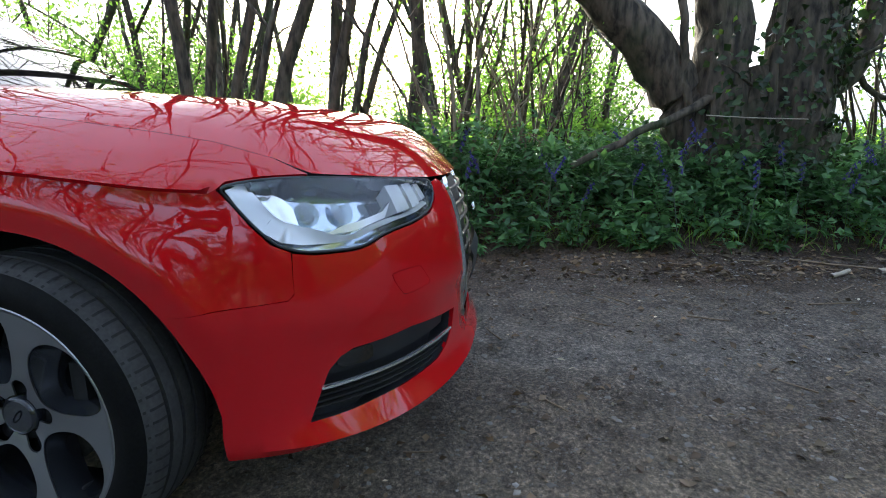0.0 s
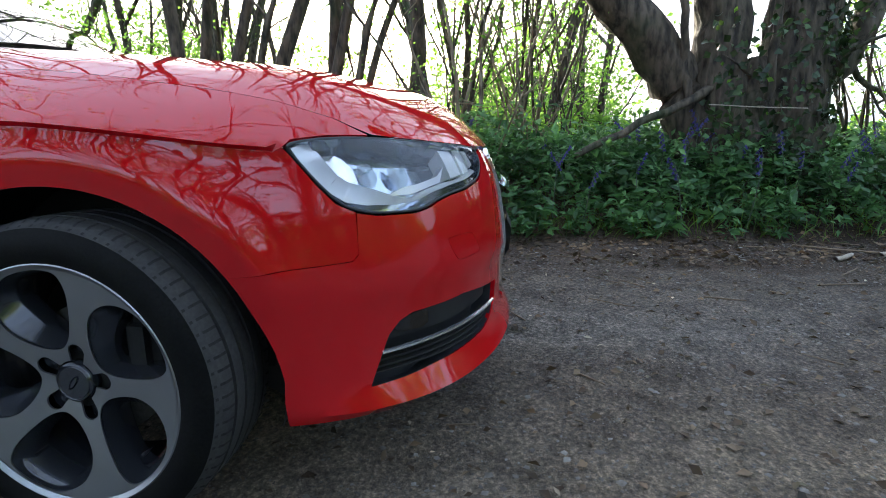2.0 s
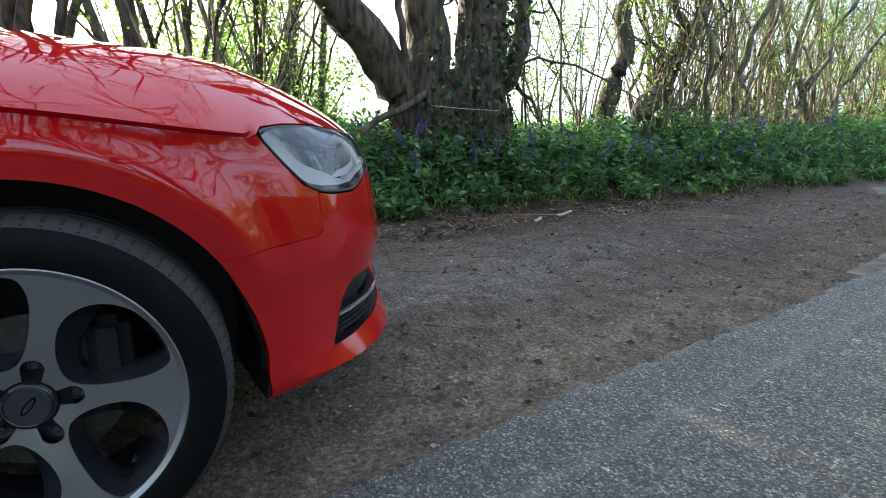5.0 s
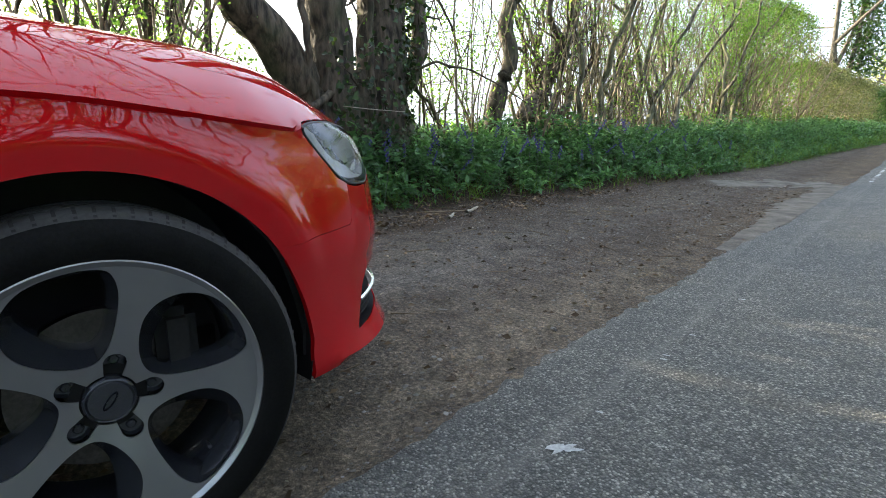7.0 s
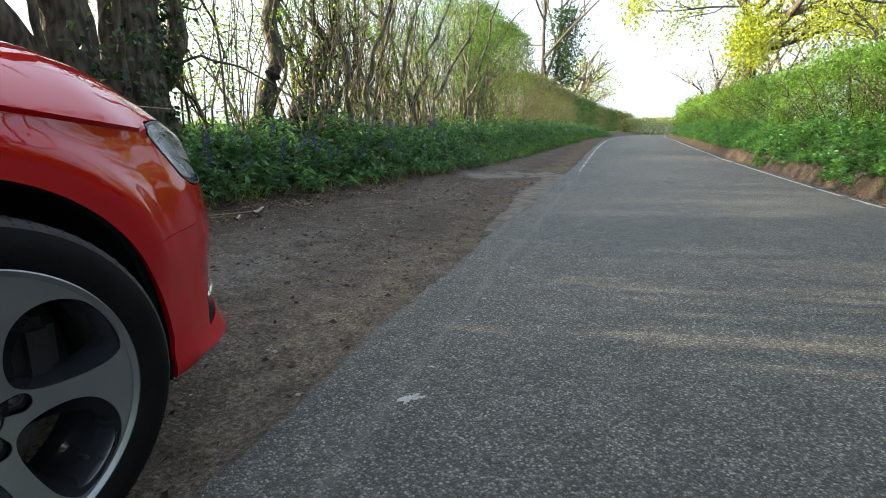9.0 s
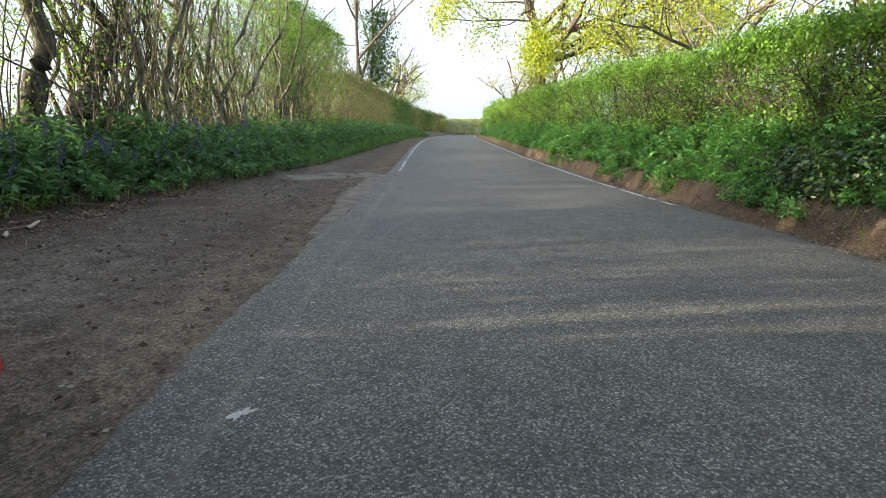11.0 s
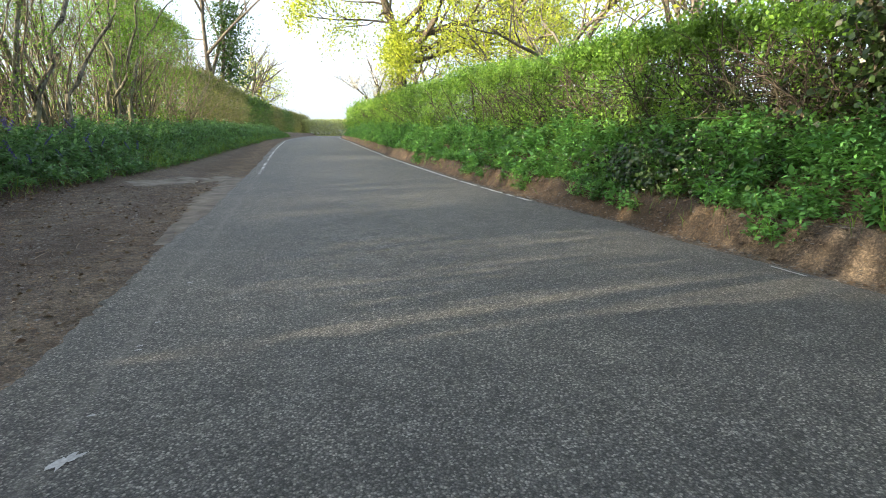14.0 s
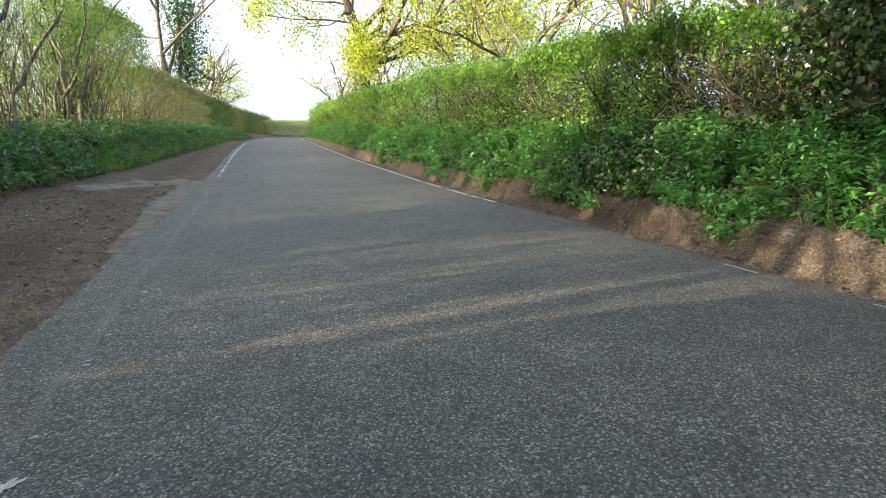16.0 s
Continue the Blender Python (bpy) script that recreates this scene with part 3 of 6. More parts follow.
def thicket(rng, y0, y1, u0, u1, top, count, label):
    """A neglected hedge: crooked stems, thin straight shoots and a mesh of twigs, leafier along the lane."""
    e = new("overgrown_hedge")
    tagged(e, label, "hedge")
    old, shoots, twigs, ends = Tubes(7), Tubes(5), Tubes(3), []
    for k in range(count):
        q = rng.random()
        yy = y0 + (y1 - y0) * q
        b = on_land(np.array([rng.uniform(u1, u0)]), np.array([yy]))[0]
        thick = k % 6 == 0
        pts = curve_path(rng, b, (rng.normal() * 0.12, rng.normal() * 0.18, 1), (top(yy) - 0.3) * rng.uniform(0.75, 1.1), 11, 0.4, 0.5)
        if thick:
            pts[1:] += rng.normal(size=(11, 3)) * 0.035
        r = rng.uniform(0.04, 0.075) if thick else 0.007 + 0.02 * rng.random() ** 2
        (old if thick else shoots).add(pts, np.linspace(r, 0.012 if thick else 0.003, 12) * (1 + 0.12 * rng.normal(size=12)), 0.08 if thick else 0.0, rng)
        for _ in range(14 if thick else 7):
            j = rng.integers(0 if not thick else 3, 11)
            w = curve_path(rng, pts[j], (rng.normal() * 0.8, rng.normal(), rng.normal() * 0.5 + 0.4), rng.uniform(0.25, 1.0), 5, 0.7)
            twigs.add(w, np.linspace(rng.uniform(0.003, 0.008), 0.0015, 6))
            x = curve_path(rng, w[3], rng.normal(size=3), rng.uniform(0.15, 0.4), 3, 0.5)
            twigs.add(x, np.linspace(0.003, 0.001, 4))
            ends += [w[-1], w[3], x[-1]]
    # dead twigs matted at the foot
    for k in range(count * 2):
        yy = rng.uniform(y0, y1)
        b = on_land(np.array([rng.uniform(u1, u0)]), np.array([yy]))[0] + np.array([0, 0, rng.uniform(0.1, 0.7)])
        twigs.add(curve_path(rng, b, (rng.normal() * 0.6, rng.normal(), rng.normal() * 0.3 + 0.5), rng.uniform(0.3, 0.8), 4, 0.6), np.linspace(rng.uniform(0.003, 0.006), 0.0015, 5))
    ends = np.array(ends)
    f = (ends[:, 1] - y0) / (y1 - y0)
    lush = wave(ends[:, 1], ends[:, 2], 2.1, 0.7) + 0.6 * wave(ends[:, 1], ends[:, 2] * 1.3, 4.7, 2.0)
    keep = ends[(rng.random(len(ends)) < 0.3 + 0.7 * f ** 1.6 * step(0.5, 1.6, ends[:, 2] - rise_z(ends[:, 1]))) & (lush > 0.4 - 0.6 * f)]
    part("stem", old.mesh("stem", BARK_LICHEN), BARK_LICHEN, e, "crooked old stems")
    tagged(part("shoot", shoots.mesh("shoot", BARK_PALE), BARK_PALE, e), kind="stuff")
    tagged(part("twig", twigs.mesh("twig", BARK_PALE), BARK_PALE, e), kind="stuff")
    t = np.repeat(keep, 26, 0)
    p = t + rng.normal(size=t.shape) * 0.085
    sz = 0.04 * rng.uniform(0.5, 1.4, len(p))
    part("foliage", leaf_mesh("foliage", p, rand_dirs(rng, len(p), -0.1), rand_dirs(rng, len(p), 0.6), sz, sz * 0.65, LEAF_WOOD, plain=True), LEAF_WOOD, e)
    return e


thicket(np.random.default_rng(23), 7.2, 17.5, -3.0, -4.6, lambda y: 4.6, 230, "overgrown hedge of crooked stems and pale bare shoots")


def scatter_leaves(rng, tips, per, spread, leaf, material, aspect=0.6):
    t = np.repeat(np.asarray(tips), per, 0)
    p = t + rng.normal(size=t.shape) * spread
    s = leaf * rng.uniform(0.6, 1.4, len(p))
    return leaf_mesh("crown", p, rand_dirs(rng, len(p), -0.1), rand_dirs(rng, len(p), 0.7), s, s * aspect, material)


def tree(name, rng, base, limbs, bark, leaf_mat, per, spread, leaf, label, depth=2, kids=4, sides=8, aspect=0.6, bend=0.35, low=0.3):
    """A tree: limbs are (start offset, way, length, radius)."""
    e = new(name)
    e.location = base
    tagged(e, label, "tree")
    t, tips = Tubes(sides), []
    for start, way, length, radius in limbs:
        grow(rng, t, start, way, length, radius, depth, tips, bend, kids, low=low)
    part("trunk", t.mesh("trunk", bark), bark, e)
    if per:
        part("crown", scatter_leaves(rng, tips, per, spread, leaf, leaf_mat, aspect), leaf_mat, e)
    return e


def at_lane(u, y, sink=0.05):
    p = on_land(np.array([u]), np.array([float(y)]))[0]
    return (float(p[0]), float(p[1]), float(p[2]) - sink)


T = np.random.default_rng(31)
# slender stems of the roadside wood: four kinds, then copies
kinds = []
for k in range(5):
    limbs = [((0, 0, 0), (T.normal() * 0.12, T.normal() * 0.15, 1), 7.5 + T.random() * 2, 0.055 + 0.04 * T.random())]
    if k % 2:
        limbs.append(((0.08, 0.1, 0), (T.normal() * 0.2, 0.35, 1), 6.0, 0.045))
    kinds.append(limbs)
SPOTS = [(-4.5, -1.8), (-4.6, -1.5), (-4.4, -1.1), (-4.6, -0.5), (-4.4, 0.35), (-4.7, 0.9), (-4.3, 1.45), (-4.6, 1.75), (-5.5, 2.5)]
for k in range(30):
    SPOTS.append((T.uniform(-10.5, -4.2), T.uniform(-12, 2.6)))
for k in range(8):
    SPOTS.append((T.uniform(-4.6, -3.6), T.uniform(-12, -3.0)))
stems = []
for k, (u, y) in enumerate(SPOTS):
    if k < 5:
        s = tree("young_tree", T, at_lane(u, y), kinds[k], BARK, LEAF_WOOD, 8, 0.26, 0.042, "slender bare-stemmed young tree with fresh green leaves", 2, 4, 6, 0.6, 0.3, 0.2)
        tagged(s, group="young trees in the roadside wood")
        stems.append(s)
    else:
        b = at_lane(u, y)
        copy_thing(stems[k % 5], Matrix.LocRotScale(b, Euler((T.normal() * 0.06, T.normal() * 0.06, T.uniform(0, 6.28))), None) @ Matrix.Scale(T.uniform(0.55, 1.05), 4))


# the old many-stemmed tree on the verge
B, O0 = np.random.default_rng(41), np.random.default_rng(42)


def old_tree(base, stems, stump, label, leaf_count, bark=BARK):
    e = new("old_tree")
    e.location = base
    tagged(e, label, "tree")
    t, tips = Tubes(14), []
    for (p0, p1, r0, r1) in stump:
        n = 12
        pts = np.array([np.array(p0) + (np.array(p1) - np.array(p0)) * k / n for k in range(n + 1)])
        rad = np.array([r0 + (r1 - r0) * (k / n) ** 1.8 + 0.3 * r0 * math.exp(-k * 0.8) for k in range(n + 1)])
        t.add(pts + B.normal(size=pts.shape) * 0.015, rad, 0.08, B)
    for pts, r0, r1, twigs in stems:
        line, _ = smooth_line(pts, 0.14)
        line = line + B.normal(size=line.shape) * 0.012
        rad = np.linspace(r0, r1, len(line))
        t.add(line, rad, 0.06, B)
        for _ in range(twigs):
            j = B.integers(len(line) // 4, len(line))
            grow(B, t, line[j], B.normal(size=3) * np.array([0.35, 1, 0.7]) + np.array([-0.1, 0, 0.7]), B.uniform(0.6, 1.6), min(rad[j] * 0.4, 0.03), 1, tips, 0.5, 4)
    part("trunk", t.mesh("trunk", bark), bark, e)
    if leaf_count:
        part("crown", scatter_leaves(B, tips, leaf_count, 0.12, 0.05, LEAF_WOOD), LEAF_WOOD, e)
    return e


x0, y0, z0 = at_lane(-3.55, 3.1)
old_tree((x0, y0, z0), [
    ([(0, -0.2, 0.2), (0.0, -0.4, 0.75), (0, -0.7, 1.2), (0.05, -1.12, 1.6), (0.1, -1.8, 2.1), (0.2, -2.7, 2.7)], 0.22, 0.13, 6),
    ([(0.05, -0.08, 0.2), (0.05, -0.13, 0.9), (0.02, -0.15, 1.5), (0, -0.2, 2.5), (0, -0.4, 5.5)], 0.23, 0.13, 6),
    ([(0.05, 0.45, 0.2), (0.06, 0.46, 0.9), (0.02, 0.52, 1.4), (0, 0.56, 2.2), (0, 0.8, 5.5)], 0.29, 0.16, 6),
    ([(0.1, -0.3, 0.3), (0.22, -0.5, 1.2), (0.2, -0.56, 2.2), (0.1, -0.8, 5.0)], 0.035, 0.025, 4),
    ([(0.3, 0.14, 0.1), (0.3, 0.16, 1.0), (0.24, 0.2, 1.8), (0.1, 0.25, 5.0)], 0.035, 0.025, 3),
    ([(-0.4, 0.2, 0.3), (-0.5, 0.12, 2.0), (-0.6, 0.2, 5.0)], 0.1, 0.06, 6),
    ([(0.1, 0.7, 0.9), (0.12, 0.92, 1.2), (0.1, 0.98, 1.5), (0.0, 1.1, 2.3)], 0.13, 0.05, 10),
    ([(0.2, -0.25, 0.8), (0.3, -0.6, 0.62), (0.4, -1.0, 0.45), (0.45, -1.45, 0.22)], 0.036, 0.025, 0),
    ([(0.2, 0.5, 0.9), (0.45, 0.9, 1.15), (0.7, 1.5, 1.0), (0.85, 2.1, 0.75)], 0.016, 0.006, 0)],
    [((0, -0.22, -0.1), (0.0, -0.22, 1.0), 0.27, 0.08), ((0.05, 0.12, -0.1), (0.05, 0.14, 1.0), 0.36, 0.1), ((0.05, 0.45, -0.1), (0.04, 0.47, 1.2), 0.34, 0.2)],
    "massive old pollarded tree with many grey-brown stems", 2)
n = 700
ang, hh = O0.uniform(-0.9, 1.4, n), O0.random(n) ** 1.3 * 1.3
p = np.stack([x0 + 0.06 + 0.42 * np.cos(ang), y0 + 0.15 + 0.62 * np.sin(ang), z0 + hh], 1) + O0.normal(size=(n, 3)) * 0.04
tagged(new("ivy", leaf_mesh("ivy", p, rand_dirs(O0, n, -0.3), np.stack([np.cos(ang), np.sin(ang), 0.4 + 0 * ang], 1) + O0.normal(size=(n, 3)) * 0.4, O0.uniform(0.04, 0.08, n), O0.uniform(0.035, 0.07, n), LEAF_IVY)), "ivy creeping over the foot of the old tree", "ivy", kind="stuff")
p = np.stack([O0.normal(0, 0.16, 900) + x0 + 0.14, O0.normal(0, 0.15, 900) + y0 + 0.62, z0 + O0.uniform(1.0, 2.9, 900)], 1)
tagged(new("ivy", leaf_mesh("ivy", p, rand_dirs(O0, 900, -0.3), rand_dirs(O0, 900, 0.3), O0.uniform(0.04, 0.09, 900), O0.uniform(0.04, 0.08, 900), LEAF_IVY)), "dark ivy on the old tree stem", "ivy", kind="stuff")
x0, y0, z0 = at_lane(-3.6, 6.1)
old_tree((x0, y0, z0), [
    ([(0, -0.2, 0.1), (0, -0.35, 0.7), (0.1, -0.15, 1.4), (0, -0.1, 2.0), (0.1, 0.3, 2.8), (0, 0.2, 4.0)], 0.14, 0.06, 6),
    ([(0, 0.1, 0.1), (0.1, 0.35, 0.7), (0.0, 0.9, 1.2), (0.1, 1.05, 1.7), (0, 1.6, 2.1), (0, 1.7, 3.2)], 0.17, 0.06, 7),
    ([(0.1, 0.7, 1.0), (0.3, 0.9, 1.6), (0.2, 0.6, 2.1), (0.3, 0.8, 2.7)], 0.08, 0.03, 6),
    ([(0, 0.4, 0.5), (0.1, 1.1, 0.7), (0, 1.7, 1.05), (0.1, 2.1, 1.6)], 0.08, 0.03, 8)],
    [((0, -0.05, -0.1), (0, 0.0, 0.4), 0.26, 0.2)], "gnarled twisted old hedgerow tree, nearly leafless", 2, BARK)

# thin upright shoots between the old trees
for k in range(20):
    yy = 4.4 + k * 0.5 if k < 15 else B.uniform(0.4, 2.4)
    e = new("coppice_shrub")
    e.location = at_lane(B.uniform(-4.3, -3.3), yy)
    tagged(e, "clump of thin pale upright shoots with few leaves" if k % 2 else "clump of slender brown shoots with fresh leaves", "shrub", "shrubs between the old trees")
    t, tips = Tubes(5), []
    for _ in range(7):
        pts = curve_path(B, (B.normal() * 0.12, B.normal() * 0.15, 0), (B.normal() * 0.12, B.normal() * 0.22, 1), B.uniform(2.0, 4.2), 9, 0.35)
        r = B.uniform(0.008, 0.022)
        t.add(pts, np.linspace(r, 0.004, 10))
        tips.extend(pts[4:])
        for _ in range(5):
            j = B.integers(2, 9)
            q = curve_path(B, pts[j], (B.normal(), B.normal(), 0.7), B.uniform(0.2, 0.7), 4, 0.6)
            t.add(q, np.linspace(0.006, 0.002, 5))
            tips.extend(q[2:])
    bk = BARK_PALE if k % 3 else BARK
    part("wood", t.mesh("wood", bk), bk, e)
    part("crown", scatter_leaves(B, tips, (8 if k < 4 else 2) if k < 15 else 4, 0.12, 0.037, LEAF_WOOD), LEAF_WOOD, e)

# undergrowth bushes in the wood
bushes = []
for k in range(80):
    b = at_lane(B.uniform(-13, -5.0), B.uniform(-12, 1.5 if k % 2 else 3.4)) if k < 64 else at_lane(B.uniform(-24, -13), B.uniform(-20, -5)) if k < 76 else at_lane(B.uniform(-8, -5.4), B.uniform(1.6, 3.6))
    if k < 4:
        e = new("woodland_bush")
        e.location = b
        tagged(e, "loose bush with bright fresh green leaves", "bush", "bushes in the roadside wood")
        t, tips = Tubes(4), []
        for _ in range(9):
            pts = curve_path(B, (B.normal() * 0.2, B.normal() * 0.2, 0), (B.normal() * 0.45, B.normal() * 0.45, 1), B.uniform(1.2, 3.0), 8, 0.5)
            t.add(pts, np.linspace(0.014, 0.003, 9))
            for _ in range(6):
                j = B.integers(1, 9)
                q = curve_path(B, pts[j], (B.normal(), B.normal(), 0.4), B.uniform(0.25, 0.8), 4, 0.6)
                t.add(q, np.linspace(0.005, 0.0015, 5))
                tips.extend(q[1:])
        part("wood", t.mesh("wood", BARK), BARK, e)
        part("crown", scatter_leaves(B, tips, 9, 0.13, 0.062, LEAF_WOOD), LEAF_WOOD, e)
        bushes.append(e)
    else:
        copy_thing(bushes[k % 4], Matrix.LocRotScale(b, Euler((0, 0, B.uniform(0, 6.28))), None) @ Matrix.Scale(B.uniform(0.6, 1.2) * (1.0 if b[0] > -8 else 1.3 if b[0] > -13 else 2.2) * (0.45 if abs(b[1] - 0.75 - 0.174 * (b[0] - 0.95)) < 1.7 else 0.7 if k >= 76 else 1.0), 4))

# trees farther off
O = np.random.default_rng(51)
x0, y0, z0 = at_lane(5.9, 25.0)
tree("oak_tree", O, (x0, y0, z0), [((0, 0, 0), (-0.02, 0.0, 1), 8.0, 0.3), ((0, 0, 5.0), (-0.95, 0.1, 0.06), 4.6, 0.05),
     ((0, 0, 3.4), (0.85, -0.5, 0.35), 6.5, 0.17), ((0, 0, 4.2), (0.7, 0.5, 0.45), 5.5, 0.14), ((0, 0, 4.8), (0.5, -0.8, 0.5), 5.5, 0.13), ((0, 0, 3.2), (1.0, 0.1, 0.12), 6.5, 0.12), ((0, 0, 2.9), (0.75, -0.95, 0.08), 6.5, 0.11),
     ((0, 0, 3.0), (-0.1, -0.8, 0.05), 2.6, 0.07), ((0, 0, 4.4), (0.9, -0.3, 0.3), 7.0, 0.12)],
     BARK, LEAF_OAK, 42, 0.27, 0.12, "oak tree with fresh yellow-green spring leaves", 2, 5)
for u, y, s, per in ((7.6, 5.5, 0.6, 1), (8.8, 9.0, 0.65, 3), (8.5, 14.0, 0.75, 10), (9.5, 20.0, 0.8, 16), (12, 9, 0.8, 4), (9, 33, 0.9, 16), (12, 27, 1.0, 16)):
    x0, y0, z0 = at_lane(u, y)
    tree("roadside_tree", O, (x0, y0, z0), [((0, 0, 0), (0, 0.1, 1), 7 * s, 0.14), ((0, 0, 2.2 * s), (-0.6, -0.3, 0.7), 4 * s, 0.07), ((0, 0, 2.5 * s), (0.5, 0.5, 0.7), 4 * s, 0.07), ((0, 0, 3 * s), (0.1, -0.8, 0.6), 4 * s, 0.06)],
         BARK_GREY, LEAF_OAK, per, 0.3, 0.1, "tree with sparse yellow-green leaves behind the hedge", 2, 5)
x0, y0, z0 = at_lane(6.1, 36.0)
tree("blossom_tree", O, (x0, y0, z0), [((0, 0, 0), (0, 0, 1), 3.5, 0.14), ((0, 0, 1.2), (-0.6, -0.3, 0.8), 2.8, 0.08), ((0, 0, 1.2), (0.6, 0.3, 0.8), 2.8, 0.08), ((0, 0, 1.3), (-0.1, -0.8, 0.8), 2.6, 0.08)],
     BARK, BLOSSOM, 16, 0.22, 0.1, "small tree in white spring blossom", 2, 4)
x0, y0, z0 = at_lane(-4.3, 37.0)
tree("ivy_clad_tree", O, (x0, y0, z0), [((0, 0, 0), (0.02, 0.02, 1), 9.5, 0.19), ((0, 0, 3.5), (0.3, 0.25, 1), 6.0, 0.12), ((0, 0, 3.8), (-0.25, -0.2, 1), 5.0, 0.1), ((0.55, 0.3, 1.0), (0.06, 0.02, 1), 8.0, 0.16)],
     BARK_GREY, LEAF_WOOD, 1, 0.2, 0.1, "tall bare tree rising from the clipped hedge", 2, 4, bend=0.15)
p = np.stack([O.normal(0, 0.6, 4200) + x0 + 1.15, O.normal(0, 0.4, 4200) + y0 + 0.4, z0 + O.uniform(3.0, 8.0, 4200)], 1)
tagged(new("ivy", leaf_mesh("ivy", p, rand_dirs(O, 4200, -0.4), rand_dirs(O, 4200, 0.3), O.uniform(0.08, 0.17, 4200), O.uniform(0.08, 0.15, 4200), LEAF_DARK)), "dark ivy mass climbing a roadside tree", "ivy", kind="stuff")
x0, y0, z0 = at_lane(-4.2, 48.0)
tree("bare_tree", O, (x0, y0, z0), [((0, 0, 0), (0.05, 0, 1), 6.0, 0.2), ((0, 0, 2.5), (0.6, 0.2, 1), 4.5, 0.1), ((0, 0, 2.5), (-0.5, -0.2, 1), 4.5, 0.1)], BARK_GREY, None, 0, 0, 0, "leafless tree standing behind the far hedge", 2, 5)
x0, y0, z0 = at_lane(-6.5, 72.0)
tree("far_tree", O, (x0, y0, z0), [((0, 0, 0), (0, 0, 1), 8.0, 0.25), ((0, 0, 2.5), (0.6, 0.2, 1), 5, 0.12), ((0, 0, 2.5), (-0.6, -0.2, 1), 5, 0.12), ((0, 0, 3), (0.1, -0.6, 0.8), 4, 0.1)], BARK_GREY, LEAF_OAK, 14, 0.5, 0.2, "distant tree with pale fresh leaves", 2, 4)
# far hedge across the lane; its leaf colour is brightened to look lit
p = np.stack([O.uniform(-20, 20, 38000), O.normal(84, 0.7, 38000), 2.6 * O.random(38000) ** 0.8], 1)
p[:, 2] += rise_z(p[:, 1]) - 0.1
tagged(new("far_hedge", leaf_mesh("far_hedge", p, rand_dirs(O, 38000), rand_dirs(O, 38000, 0.5) + np.array([[0, -0.8, 0]]), O.uniform(0.12, 0.26, 38000), O.uniform(0.1, 0.2, 38000), LEAF_FAR_LIT)), "distant hedge across the end of the lane", "hedge", kind="stuff")

# ivy-clad tree on the bank across the lane
x0, y0, z0 = at_lane(5.75, 2.75)
tree("ivy_tree", O, (x0, y0, z0), [((0, 0, 0), (0.0, 0.02, 1), 6.5, 0.22), ((0, 0.05, 0.6), (-0.1, 0.5, 1), 4.5, 0.09), ((0, 0, 2.0), (0.3, -0.5, 1), 4, 0.1)], BARK, LEAF_WOOD, 2, 0.2, 0.06, "tree trunk wrapped in dark green ivy", 2, 4)
p = np.stack([O.normal(0, 0.3, 15000) + x0 - 0.1, O.normal(0, 0.32, 15000) + y0, z0 + O.uniform(0.0, 4.5, 15000)], 1)
ivy2 = leaf_mesh("ivy", p, rand_dirs(O, 15000, -0.5), np.tile([[-1.0, 0.2, 0.4]], (15000, 1)) + O.normal(size=(15000, 3)) * 0.5, O.uniform(0.035, 0.08, 15000), O.uniform(0.035, 0.075, 15000), LEAF_IVY, plain=True)
tagged(new("ivy", ivy2), "dark glossy ivy leaves over a trunk", "ivy", kind="stuff")

# dead-brown twigs and ivy filling the gap in the hedge beside that tree
n = 5200
yy, zz = O.uniform(0.6, 3.4, n), O.random(n)
p = np.stack([5.5 + 0.5 * O.random(n) + 0 * yy, yy, 0.75 + 1.5 * zz], 1)
p[:, 0] += bend_x(yy)
tagged(new("ivy", leaf_mesh("ivy", p, rand_dirs(O, n, -0.3), np.tile([[-1.0, 0.1, 0.5]], (n, 1)) + O.normal(size=(n, 3)) * 0.6, O.uniform(0.03, 0.07, n), O.uniform(0.03, 0.065, n), LEAF_IVY)), "dark ivy filling a gap in the hedge", "ivy", kind="stuff")
n = 2600
yy, uu = O.normal(4.1, 0.45, n), O.uniform(4.1, 5.1, n)
p = on_land(uu, yy)
p[:, 2] += O.uniform(0.02, 0.38, n)
tagged(new("ivy", leaf_mesh("ivy", p, rand_dirs(O, n, -0.2), np.tile([[-0.8, 0.0, 0.7]], (n, 1)) + O.normal(size=(n, 3)) * 0.5, O.uniform(0.03, 0.065, n), O.uniform(0.03, 0.06, n), LEAF_IVY)), "patch of dark ivy among the nettles", "ivy", kind="stuff")

# tall bare trees on the far side of the bank, behind the walker
tall = None
for u, y, s in ((7.0, -1.2, 1.0), (7.8, -4.5, 1.15), (7.2, -8.5, 1.0), (6.6, 0.9, 0.95), (7.4, 3.4, 1.0), (6.7, -2.9, 1.05), (9.6, 1.0, 1.25), (6.8, -11.0, 1.1)):
    b = at_lane(u, y)
    if tall is None:
        tall = tree("bare_tree", O, b, [((0, 0, 0), (-0.05, 0.05, 1), 10, 0.17), ((0, 0, 2.4), (-0.7, 0.4, 0.8), 7, 0.09), ((0, 0, 3.0), (-0.6, -0.5, 0.8), 7, 0.08), ((0, 0, 3.6), (0.3, 0.6, 0.8), 6, 0.07), ((0, 0, 4.2), (-0.8, 0.0, 0.5), 6, 0.07)],
                    BARK, LEAF_OAK, 2, 0.2, 0.07, "tall spring tree with bare fine branches on the bank", 3, 4, 5)
        tagged(tall, group="bare trees on the bank")
    else:
        copy_thing(tall, Matrix.LocRotScale(b, Euler((0, 0, O.normal() * 0.5)), None) @ Matrix.Scale(s, 4))

